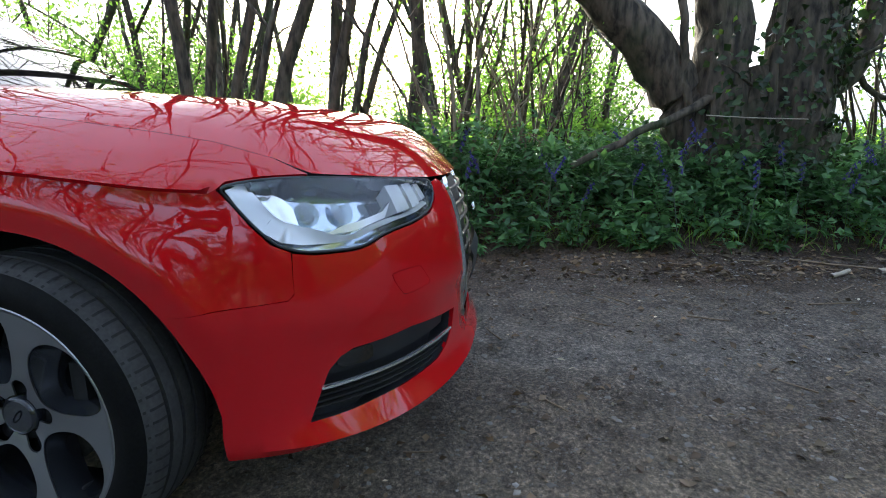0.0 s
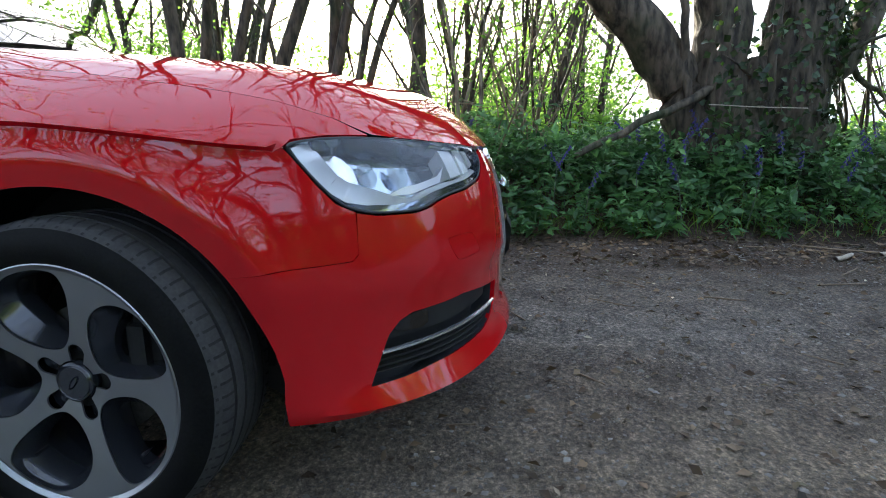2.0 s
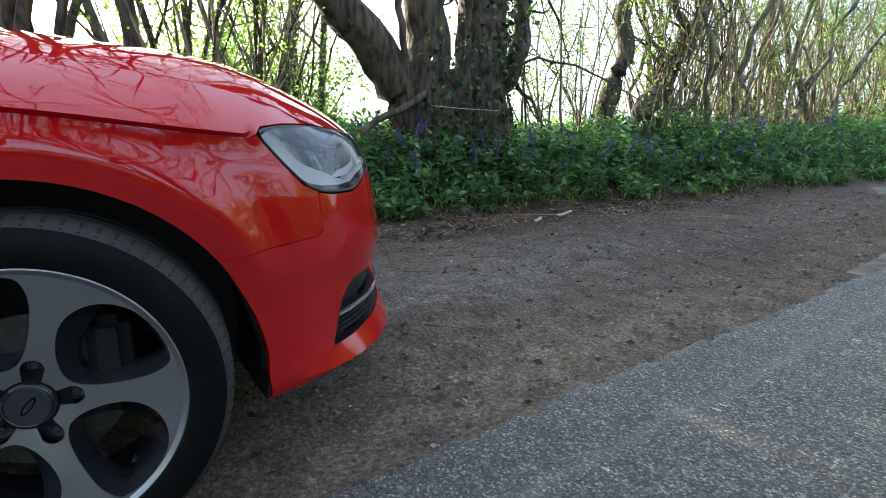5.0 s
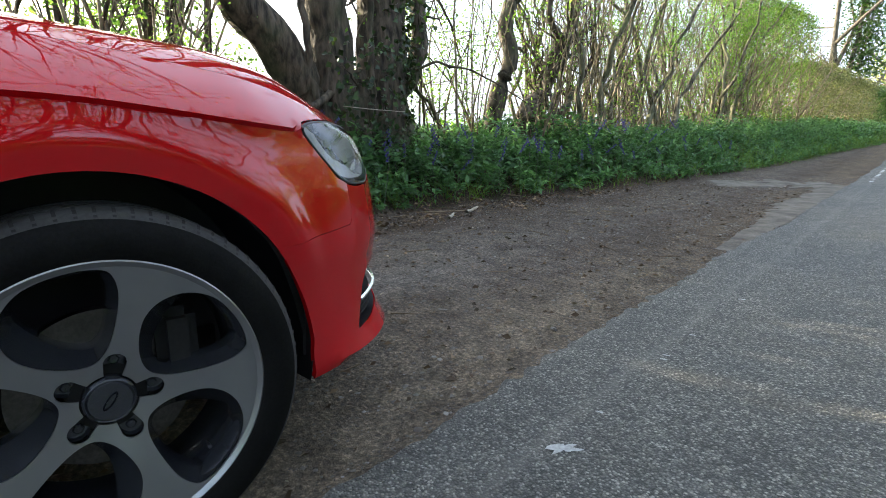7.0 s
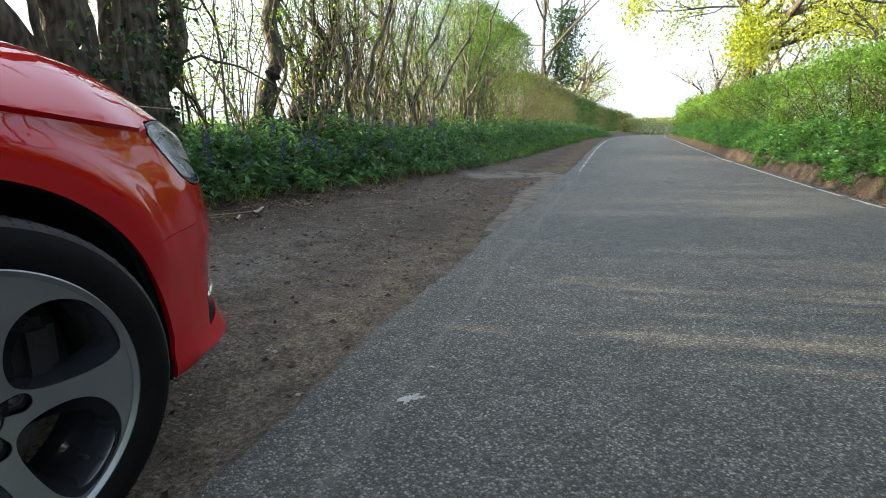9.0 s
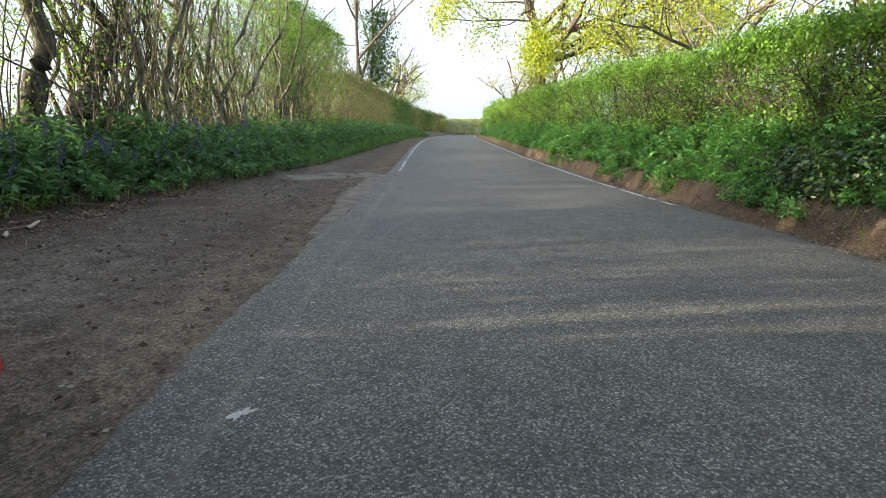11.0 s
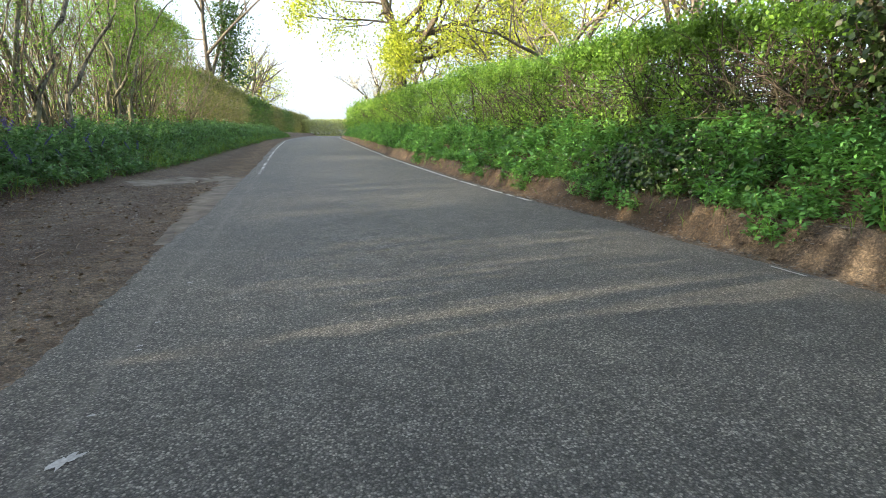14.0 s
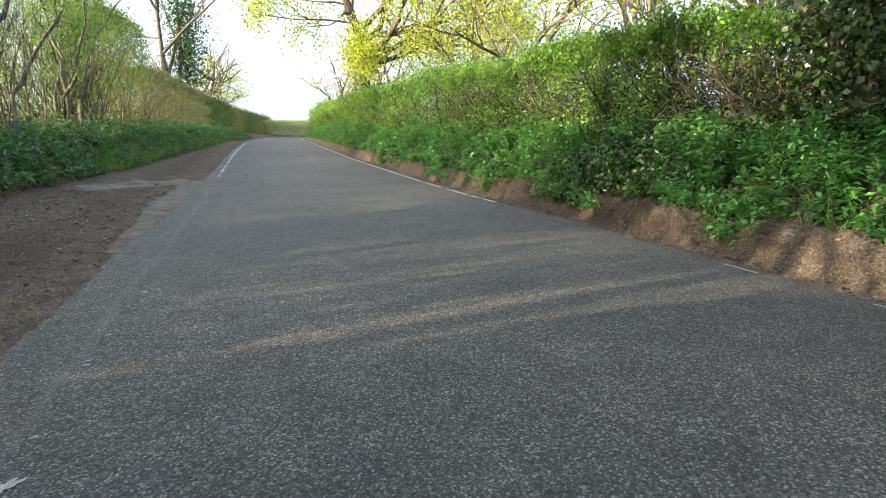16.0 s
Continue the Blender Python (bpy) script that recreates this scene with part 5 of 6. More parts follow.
for ac, bc, rr_ in ((0.79, 0.522, 0.04), (0.885, 0.518, 0.034)):
    ring = [(ac + rr_ * math.cos(t), bc + rr_ * math.sin(t)) for t in np.linspace(0, 2 * math.pi, 24, endpoint=False)]
    lamp_part("projector_lens", skin_panel([(ac + (p0 - ac) * 0.8, bc + (p1 - bc) * 0.8) for p0, p1 in ring], (), 0.02, 0.06, 0.0), GLASS)

# lower intake with fog lamp
both("intake", skin_panel(FOG, (), 0.03, 0.06, 0), PLASTIC, car)
lp = loop_line(FOG, 0.012)
bm = bmesh.new()
rings = [[bm.verts.new(c) for c in inset(lp[:, 0], lp[:, 1], np.full(len(lp), d))] for d in (0.004, 0.06)]
for j in range(len(lp)):
    bm.faces.new((rings[0][j], rings[0][(j + 1) % len(lp)], rings[1][(j + 1) % len(lp)], rings[1][j]))
both("intake_surround", bm, PLASTIC, car)
for bb in (0.083, 0.096, 0.109, 0.121):
    a_hi, a_lo = 0.93 - (bb - 0.066) * 0.45, 0.47 - (bb - 0.1) * 1.3
    both("intake_slat", strip_bm([(a, bb + 0.004 * math.sin((a - a_lo) * 5)) for a in np.linspace(min(a_hi, 0.93), max(a_lo, 0.41), 24)], 0.007, -0.03, 0.015), DARK, car)
both("chrome_strip", strip_bm([(a, 0.134 + 0.004 * math.sin((0.91 - a) * 6)) for a in np.linspace(0.909, 0.425, 30)], 0.01, -0.003, 0.006), SILVER, car, "bright chrome strip across the lower intake")
both("fog_lamp", skin_panel(rounded([(0.862, 0.192), (0.764, 0.2), (0.764, 0.158), (0.862, 0.162)], 0.2), (), 0.02, 0.02, 0.03), GLASS, car, "dark glass fog lamp")
both("fog_lamp_surround", skin_panel([(0.885, 0.15), (0.87, 0.188), (0.84, 0.204), (0.65, 0.208), (0.41, 0.18), (0.425, 0.15)], (), 0.02, 0.028, 0.01), PLASTIC, car)

# front grille
GR = [(0.0, 0.545), (0.33, 0.545), (0.352, 0.525), (0.336, 0.42), (0.317, 0.25), (0.292, 0.125), (0.256, 0.09), (0.0, 0.085)]
both("grille_backing", skin_panel(GR, (), 0.03, 0.02, 0), PLASTIC, car)
both("grille_frame", strip_bm(loop_line(GR[1:-1] , 0.012, False), 0.01, -0.004, 0.012), CHROME, car, "chrome grille frame")
for bb in np.linspace(0.13, 0.51, 9):
    both("grille_slat", strip_bm([(a, bb) for a in np.linspace(0.0, 0.27 + 0.12 * (bb - 0.1), 14)], 0.014, -0.012, 0.008), PLASTIC, car)
both("grille_emblem", strip_bm([(a, 0.44) for a in np.linspace(0.0, 0.13, 10)], 0.06, 0.018, 0.012), CHROME, car, "plain bright emblem shape")
both("plate_holder", strip_bm([(a, 0.28) for a in np.linspace(0.0, 0.26, 14)], 0.11, 0.012, 0.01), PLASTIC, car)

# bottom of the nose and sills
both("undertray", skin_panel([(1.085, 0.002), (0.0, 0.002), (0.0, 0.03), (1.085, 0.03)], (), 0.03, 0.03, 0), PLASTIC, car)
part("floor_pan", box_bm((CX, -1.45, 0.26), (1.2, 3.5, 0.08)), DARK, car)


# ---- wheels ----
WHEEL_R, RIM_R = 0.334, 0.256
WINDOW = [(0.92, 12), (0.95, 16), (0.963, 24), (0.963, 35), (0.95, 44), (0.88, 54), (0.76, 62), (0.62, 66), (0.48, 64), (0.36, 56), (0.295, 42), (0.29, 27), (0.36, 15), (0.48, 10), (0.65, 8.5), (0.8, 8.8)]
OPENING = [(0.88, 15), (0.925, 18), (0.94, 26), (0.94, 36), (0.915, 45), (0.83, 51), (0.72, 52), (0.6, 51), (0.5, 49), (0.42, 43), (0.37, 34), (0.37, 24), (0.42, 17.5), (0.52, 14), (0.66, 12.5), (0.78, 12.5)]


def disc_depth(r):
    """How far the wheel's face lies behind its lip."""
    return 0.006 + 0.042 * (1 - np.clip(r / RIM_R, 0, 1)) ** 1.0


def polar_pts(shape, turn):
    return [(RIM_R * r * math.cos(radians(a + turn)), RIM_R * r * math.sin(radians(a + turn))) for r, a in shape]


def to_face(vs, extra=0.0):
    r = np.hypot(vs[:, 0], vs[:, 1])
    return np.stack([-disc_depth(r) - extra, vs[:, 0], vs[:, 1]], 1)


def fine(poly):
    return rounded(rounded(poly, 0.25), 0.25)


def make_wheel():
    w = new("wheel")
    # tyre with four grooves, and dark strips for the cuts across its shoulders
    prof = [(-0.03, 0.245), (-0.008, 0.25), (0.0, 0.26), (0.005, 0.277), (0.006, 0.292), (0.001, 0.307), (-0.007, 0.319), (-0.016, 0.3265), (-0.032, 0.3315), (-0.052, 0.3335), (-0.053, 0.326), (-0.061, 0.326), (-0.062, 0.334),
            (-0.092, 0.334), (-0.093, 0.326), (-0.101, 0.326), (-0.102, 0.334), (-0.132, 0.334), (-0.133, 0.326), (-0.141, 0.326), (-0.142, 0.334), (-0.172, 0.333), (-0.173, 0.326), (-0.181, 0.326), (-0.182, 0.332),
            (-0.205, 0.329), (-0.222, 0.322), (-0.232, 0.305), (-0.232, 0.28), (-0.225, 0.262), (-0.2, 0.245)]
    swell = lambda r: r if r < 0.255 else 0.25 + (r - 0.25) * 1.1
    prof = [(x, swell(r)) for x, r in prof]
    seg = 144
    tyre = part("tyre", lathe(prof[:7], seg), RUBBER, w, "black low-profile tyre")
    part("tread", lathe(prof[6:], seg), TREAD, tyre, "dusty grey tread with cut grooves")
    # cuts across the tread: flat dark strips on top, their shade is only colour
    cut = bmesh.new()
    for k in range(78):
        for x0, x1, r0, r1, sk in ((-0.008, -0.05, 0.3205, 0.3345, 0.0), (-0.186, -0.215, 0.3322, 0.3262, 0.0)):
            a = 2 * math.pi * (k + (0.5 if sk else 0)) / 78
            q = []
            for x, r, da in ((x0, r0, -0.0085), (x0, r0, 0.0085), ((x0 + x1) / 2, (0.3318 if x0 > -0.02 else max(r0, r1) + 0.0003), 0.0085), (x1, r1, 0.0085 + sk), (x1, r1, -0.0085 + sk), ((x0 + x1) / 2, (0.3318 if x0 > -0.02 else max(r0, r1) + 0.0003), -0.0085)):
                q.append(cut.verts.new((x, (swell(r) + 0.001) * math.cos(a + da), (swell(r) + 0.001) * math.sin(a + da))))
            cut.faces.new((q[0], q[1], q[2], q[5]))
            cut.faces.new((q[5], q[2], q[3], q[4]))
    tagged(part("tread_cut_shade", cut, DARK, tyre, smooth=False), kind="stuff")
    rim = new("rim")
    rim.parent = w
    rosette = []
    for k in range(120):
        a = 2 * math.pi * k / 120
        da = (a - radians(6) + math.pi / 5) % (2 * math.pi / 5) - math.pi / 5
        side = 0.0185 ** 2 - (0.068 * math.sin(da)) ** 2
        r = max(0.046, 0.068 * math.cos(da) + math.sqrt(side)) if side > 0 else 0.046
        rosette.append((r * math.cos(a), r * math.sin(a)))
    circle = [(RIM_R * math.cos(t), RIM_R * math.sin(t)) for t in np.linspace(0, 2 * math.pi, 96, endpoint=False)]
    wins = [fine(polar_pts(WINDOW, 72 * k)) for k in range(5)]
    vs, fs = flat_net(circle, wins + [rosette], 0.018, 0.008)
    part("spoke_face", sheet_bm(to_face(vs), fs, (1, 0, 0), 0.004, (1, 0, 0)), ALLOY, rim, "machined light grey spokes")
    for k in range(5):
        i = fine(polar_pts(OPENING, 72 * k))
        n = 60
        def even(poly):
            p = np.array(poly + poly[:1]) if isinstance(poly, list) else np.concatenate([poly, poly[:1]])
            s = np.concatenate([[0], np.cumsum(np.linalg.norm(np.diff(p, axis=0), axis=1))])
            e = np.linspace(0, s[-1], n, endpoint=False)
            return np.stack([np.interp(e, s, p[:, 0]), np.interp(e, s, p[:, 1])], 1)
        a1, b1 = even(wins[k]), even(i)
        sh = min(range(n), key=lambda q: float(np.sum((np.roll(b1, -q, 0) - a1) ** 2)))
        b1 = np.roll(b1, -sh, 0)
        bm = bmesh.new()
        rings = [[bm.verts.new(c) for c in to_face(p, d)] for p, d in ((a1, 0.003), (a1 * 0.97 + b1 * 0.03, 0.008), (b1 * 0.92 + a1 * 0.08, 0.035), (b1, 0.045), (b1, 0.075))]
        for r1, r2 in zip(rings, rings[1:]):
            for j in range(n):
                bm.faces.new((r1[j], r1[(j + 1) % n], r2[(j + 1) % n], r2[j]))
        bm.normal_update()
        part("spoke_flank", bm, ALLOY_DARK, rim, "dark grey recessed spoke side")
    part("rim_lip", lathe([(-0.006, 0.247), (0.0, 0.2565), (-0.002, 0.26), (-0.012, 0.261), (-0.02, 0.25)], 96), ALLOY, rim)
    part("rim_barrel", lathe([(-0.012, 0.252), (-0.03, 0.236), (-0.2, 0.232), (-0.215, 0.25)], 72), ALLOY_DARK, rim)
    vs, fs = flat_net([(p * 1.06, q * 1.06) for p, q in rosette], [], 0.015, 0.008)
    part("bolt_pocket", sheet_bm(to_face(vs, 0.022), fs, (1, 0, 0), 0.0), ALLOY_DARK, rim)
    for k in range(5):
        a = radians(6 + 72 * k)
        m = lathe([(-0.058, 0.0), (-0.056, 0.0005), (-0.055, 0.007), (-0.057, 0.0095), (-0.064, 0.0105), (-0.07, 0.011)], 6, (0, 0.069 * math.cos(a), 0.069 * math.sin(a)))
        part("wheel_bolt", m, ALLOY_DARK, rim, smooth=False)
    part("hub_cap", lathe([(-0.055, 0.0), (-0.034, 0.0005), (-0.034, 0.034), (-0.0365, 0.036), (-0.034, 0.038), (-0.038, 0.042), (-0.06, 0.043)], 48), ALLOY_DARK, rim, "dark hub cap with a plain bright emblem")
    bm = bmesh.new()
    tb = []
    for k in range(48):
        t = 2 * math.pi * k / 48
        for rr2 in (1.0, 0.78):
            y, z = 0.019 * rr2 * math.cos(t), 0.0065 * (rr2 if rr2 == 1 else 0.62) * math.sin(t)
            c, s = math.cos(radians(52)), math.sin(radians(52))
            tb.append(bm.verts.new((-0.0325, y * c - z * s, y * s + z * c)))
    for k in range(48):
        bm.faces.new((tb[2 * k], tb[(2 * k + 2) % 96], tb[(2 * k + 3) % 96], tb[2 * k + 1]))
    bmesh.ops.solidify(bm, geom=bm.faces[:], thickness=0.002)
    part("emblem", bm, CHROME, rim)
    part("valve", lathe([(-0.05, 0.0), (-0.03, 0.0035), (-0.02, 0.004), (-0.016, 0.0)], 10, (0, 0.15, -0.14)), PLASTIC, rim)
    part("brake_disc", lathe([(-0.115, 0.06), (-0.105, 0.065), (-0.105, 0.15), (-0.13, 0.15), (-0.13, 0.06)], 64), STEEL, w, "worn steel brake disc")
    part("brake_caliper", box_bm((-0.11, 0.125, 0.06), (0.08, 0.075, 0.15), 0.02), DARK, w, smooth=False)
    part("hub_carrier", lathe([(-0.06, 0.0), (-0.06, 0.065), (-0.2, 0.075), (-0.22, 0.0)], 32), DARK, w, smooth=False)
    return w


wheel = make_wheel()
wheel.parent = car
wheel.matrix_basis = pose(0.038, 0.0, 0.316, 0, 0, -8) @ Matrix.Scale(0.956, 4)
for x, y, turn in ((2 * CX - 0.0, 0.0, 172), (-0.004, -2.59, 0), (2 * CX + 0.004, -2.59, 180)):
    copy_thing(wheel, pose(x, y, 0.316, 0, 0, turn) @ Matrix.Scale(0.956, 4))

# ---- the rest of the car ----


def body_side(y0, y1, ys_n=14):
    bm = bmesh.new()
    rows = []
    prof = [(0.03, 0.2), (0.008, 0.26), (0.0, 0.42), (0.0, 0.58), (0.012, 0.7), (0.022, 0.79), (0.018, 0.815), (0.05, 0.885), (0.085, 0.925)]
    for y in np.linspace(y0, y1, ys_n):
        w = 0.905 - 0.01 * min(1, max(0, (-y - 0.45) / 1.2)) - 0.1 * max(0, (-y - 2.6) / 0.75) ** 2
        rows.append([bm.verts.new((CX + w - o, y, z + 0.02 * step(-0.4, -2.5, y) * (z > 0.6))) for o, z in prof])
    for p, q in zip(rows, rows[1:]):
        for j in range(len(prof) - 1):
            bm.faces.new((p[j], p[j + 1], q[j + 1], q[j]))
    bmesh.ops.reverse_faces(bm, faces=bm.faces[:]) if y1 < y0 else None
    bm.normal_update()
    return bm


both("door", body_side(-0.4265, -1.62), PAINT, car)
bm = body_side(-1.624, -3.33, 60)
for f in [f for f in bm.faces if math.hypot(f.calc_center_median().y + 2.59, f.calc_center_median().z - 0.31) < 0.37]:
    bm.faces.remove(f)
both("rear_wing", bm, PAINT, car)
liner = lathe([(0.0, 0.4), (-0.03, 0.375), (-0.3, 0.37), (-0.3, 0.05)], 48, (-0.012, -2.59, 0.315))
for f in [f for f in liner.faces if f.calc_center_median().z < 0.2]:
    liner.faces.remove(f)
both("wheel_arch_liner", liner, PLASTIC, car)
bm = bmesh.new()
tail = [[bm.verts.new((CX + s * (0.786 - o), -3.33 - 0.05 * (1 - abs(s)), z)) for s in (-1, -0.6, 0, 0.6, 1)] for o, z in ((0.03, 0.22), (0.0, 0.5), (0.0, 0.7), (0.03, 0.95), (0.12, 1.05))]
for p, q in zip(tail, tail[1:]):
    for j in range(4):
        bm.faces.new((p[j], p[j + 1], q[j + 1], q[j]))
part("tailgate", bm, PAINT, car)

# cabin: sloping pillars, roof and glass
def quad_sheet(name, corners, material, n=8, bulge=0.0, bulge_dir=(0, 0, 1), label=""):
    bm = bmesh.new()
    c = [Vector(p) for p in corners]
    grid = []
    for i in range(n + 1):
        row = []
        for j in range(n + 1):
            s, t = i / n, j / n
            p = c[0] * (1 - s) * (1 - t) + c[1] * s * (1 - t) + c[2] * s * t + c[3] * (1 - s) * t
            p = p + Vector(bulge_dir) * bulge * 4 * (s * (1 - s) * 0.7 + t * (1 - t) * 0.3)
            row.append(bm.verts.new(p))
        grid.append(row)
    for i in range(n):
        for j in range(n):
            bm.faces.new((grid[i][j], grid[i + 1][j], grid[i + 1][j + 1], grid[i][j + 1]))
    bm.normal_update()
    return part(name, bm, material, car, label)


quad_sheet("windscreen", [(CX + 0.66, -0.40, 0.965), (CX - 0.66, -0.40, 0.965), (CX - 0.53, -1.12, 1.375), (CX + 0.53, -1.12, 1.375)], GLASS, 10, 0.05, (0, 0.9, 0.4), "sloping windscreen reflecting trees and sky")
quad_sheet("roof", [(CX + 0.56, -1.12, 1.37), (CX - 0.56, -1.12, 1.37), (CX - 0.52, -2.75, 1.35), (CX + 0.52, -2.75, 1.35)], PAINT, 8, 0.04)
quad_sheet("rear_window", [(CX + 0.55, -2.76, 1.35), (CX - 0.55, -2.76, 1.35), (CX - 0.68, -3.3, 1.0), (CX + 0.68, -3.3, 1.0)], GLASS, 8, 0.03, (0, -0.5, 0.5))
for s in (1, -1):
    quad_sheet("side_window", [(CX + s * 0.795, -0.62, 0.925), (CX + s * 0.795, -2.75, 0.945), (CX + s * 0.57, -2.6, 1.33), (CX + s * 0.57, -1.15, 1.345)], GLASS, 6, 0.02, (s, 0, 0.2))
    quad_sheet("pillar", [(CX + s * 0.80, -0.41, 0.92), (CX + s * 0.665, -0.40, 0.965), (CX + s * 0.535, -1.12, 1.378), (CX + s * 0.58, -1.15, 1.36)], PAINT, 4, 0.012, (s, 0, 0.3))
    quad_sheet("rear_pillar", [(CX + s * 0.80, -2.75, 0.945), (CX + s * 0.69, -3.32, 1.0), (CX + s * 0.55, -2.76, 1.352), (CX + s * 0.57, -2.6, 1.34)], PAINT, 4, 0.012, (s, 0, 0.3))
quad_sheet("scuttle", [(CX + 0.80, -0.427, 0.915), (CX - 0.80, -0.427, 0.915), (CX - 0.66, -0.405, 0.962), (CX + 0.66, -0.405, 0.962)], PLASTIC, 6, 0.02)
part("dashboard", box_bm((CX, -0.85, 0.82), (1.35, 0.5, 0.2), 0.05), PLASTIC, car)
for s in (0.38, -0.38):
    part("seat", box_bm((CX + s, -1.55, 0.85), (0.5, 0.18, 0.75), 0.06), PLASTIC, car)


# ---- road markings and litter ----
WHITE_PAINT = mottled("worn_white_paint", (0.62, 0.62, 0.6), (0.42, 0.42, 0.41), 9, 90, 0.75)
TWIG = mottled("dry_twig", (0.3, 0.22, 0.14), (0.16, 0.11, 0.07), 20, 160, 0.8)
LITTER = np.random.default_rng(61)


def marking(u_of, y0, y1, width, seed, wear):
    """A painted line, worn away in patches."""
    rng = np.random.default_rng(seed)
    ys = np.arange(y0, y1, 0.12)
    v, f = [], []
    for k, y in enumerate(ys):
        if rng.random() < wear(y):
            continue
        yy = np.array([y, y + 0.121])
        w = width * rng.uniform(0.75, 1.1)
        c = u_of(yy) + rng.normal() * 0.004
        q = []
        for s, t in ((0, -1), (0, 1), (1, 1), (1, -1)):
            x = c[s] + t * w / 2 + float(bend_x(yy[s]))
            q.append((x, yy[s], float(land(np.array(x), np.array(yy[s]))) + 0.0185))
        n = len(v)
        v += q
        f.append((n, n + 1, n + 2, n + 3))
    return array_mesh("road_line", v, f, WHITE_PAINT)


tagged(new("road_line", marking(lambda y: 3.67 + 0 * y, 5.4, 75, 0.07, 1, lambda y: 0.06 if y > 7.6 else (0.9 if 6.9 < y < 7.3 else 0.15))), "worn white painted edge line", "road marking", kind="structure")
tagged(new("road_line", marking(lambda y: 3.66 + 0 * y, 0.6, 2.0, 0.03, 7, lambda y: 0.6)), "faded white painted edge line", "road marking", kind="structure")
tagged(new("road_line", marking(lambda y: 0.36 + 0 * y, 10, 75, 0.055, 3, lambda y: 0.3 + 0.35 * float(step(22, 12, y)))), "faded white painted edge line beside the dirt", "road marking", kind="structure")


def splash(center, size, seed, turn=0.5):
    """A ragged flake of white paint lying on the tarmac."""
    rng = np.random.default_rng(seed)
    bm = bmesh.new()
    vs = []
    for k in range(22):
        a = 2 * math.pi * k / 22
        r = size * (0.35 + 0.65 * rng.random()) * (1.6 if abs(math.cos(a - turn)) > 0.75 else 0.7)
        x, y = center[0] + r * math.cos(a), center[1] + r * math.sin(a)
        vs.append(bm.verts.new((x, y, float(land(np.array(x), np.array(y))) + 0.0165)))
    bm.faces.new(vs)
    bmesh.ops.triangulate(bm, faces=bm.faces[:])
    return bm


tagged(part("paint_splash", splash((0.385, 0.835), 0.03, 4, 0.9), WHITE_PAINT, None), "ragged white paint splash on the tarmac", "paint mark", kind="structure")
for x, y, s in ((0.345, 1.52, 0.011), (0.34, 1.56, 0.008), (0.335, 1.82, 0.01), (0.36, 1.05, 0.008), (0.33, 2.44, 0.012)):
    tagged(part("paint_fleck", splash((x, y), s, int(x * 1000), 0.2), WHITE_PAINT, None), "small white paint fleck on the tarmac", "paint mark", kind="structure")


DRY_MUD = mottled("dried_mud", (0.21, 0.185, 0.15), (0.085, 0.07, 0.054), 5.5, 60, 0.95, 0.0, 0.5, 0.006)


def mud_patch(u0, u1, y0, y1, seed, lift=0.02):
    """A thin ragged crust of pale dried mud."""
    rng = np.random.default_rng(seed)
    n = 40
    ang = np.linspace(0, 2 * math.pi, n, endpoint=False)
    r = 0.85 + 0.25 * np.sin(3 * ang + seed) + 0.17 * rng.normal(size=n)
    v = [((u0 + u1) / 2, (y0 + y1) / 2)]
    for k in (0.5, 1.0):
        v += [((u0 + u1) / 2 + (u1 - u0) / 2 * k * q * math.cos(a), (y0 + y1) / 2 + (y1 - y0) / 2 * k * q * math.sin(a)) for q, a in zip(r, ang)]
    p = on_land(np.array([q[0] for q in v]), np.array([q[1] for q in v]))
    p[:n + 1, 2] += lift
    p[n + 1:, 2] += 0.002
    bm = bmesh.new()
    vs = [bm.verts.new(q) for q in p.tolist()]
    for k in range(n):
        j = (k + 1) % n
        bm.faces.new((vs[0], vs[1 + k], vs[1 + j]))
        bm.faces.new((vs[1 + k], vs[1 + n + k], vs[1 + n + j], vs[1 + j]))
    return tagged(part("mud_patch", bm, DRY_MUD, None), "crust of pale dried mud beside the tarmac", "dried mud", kind="structure")


for k, q in enumerate(((-1.5, -0.8, 7.9, 9.2), (-1.0, -0.35, 8.5, 9.7), (-0.5, 0.14, 8.7, 9.9), (0.4, 0.55, 2.8, 3.05))):
    mud_patch(*q, k, 0.014)
# the crumbled pale rim along the tarmac
rng = np.random.default_rng(71)
bm = bmesh.new()
rows = []
for y in np.arange(3.6, 9.4, 0.04):
    w = 0.15 * float(step(3.4, 6.4, y)) * (1 + 0.3 * math.sin(y * 2.1) + 0.15 * math.sin(y * 9.0) + 0.22 * rng.normal())
    uu = np.array([-0.02 - w, -0.02 - w * 0.6, 0.04, 0.13 + 0.012 * math.sin(y * 5) + 0.014 * rng.normal()])
    q = on_land(uu, np.full(4, y))
    q[:, 2] += np.array((0.002, 0.014, 0.02, 0.0165)) * (0.1 + 0.9 * float(step(3.6, 5.0, y)))
    rows.append([bm.verts.new(c) for c in q.tolist()])
for r1, r2 in zip(rows, rows[1:]):
    for j in range(3):
        bm.faces.new((r1[j], r1[j + 1], r2[j + 1], r2[j]))
tagged(part("mud_rim", bm, DRY_MUD, None), "pale crumbled rim of dried mud along the tarmac", "dried mud", kind="structure")


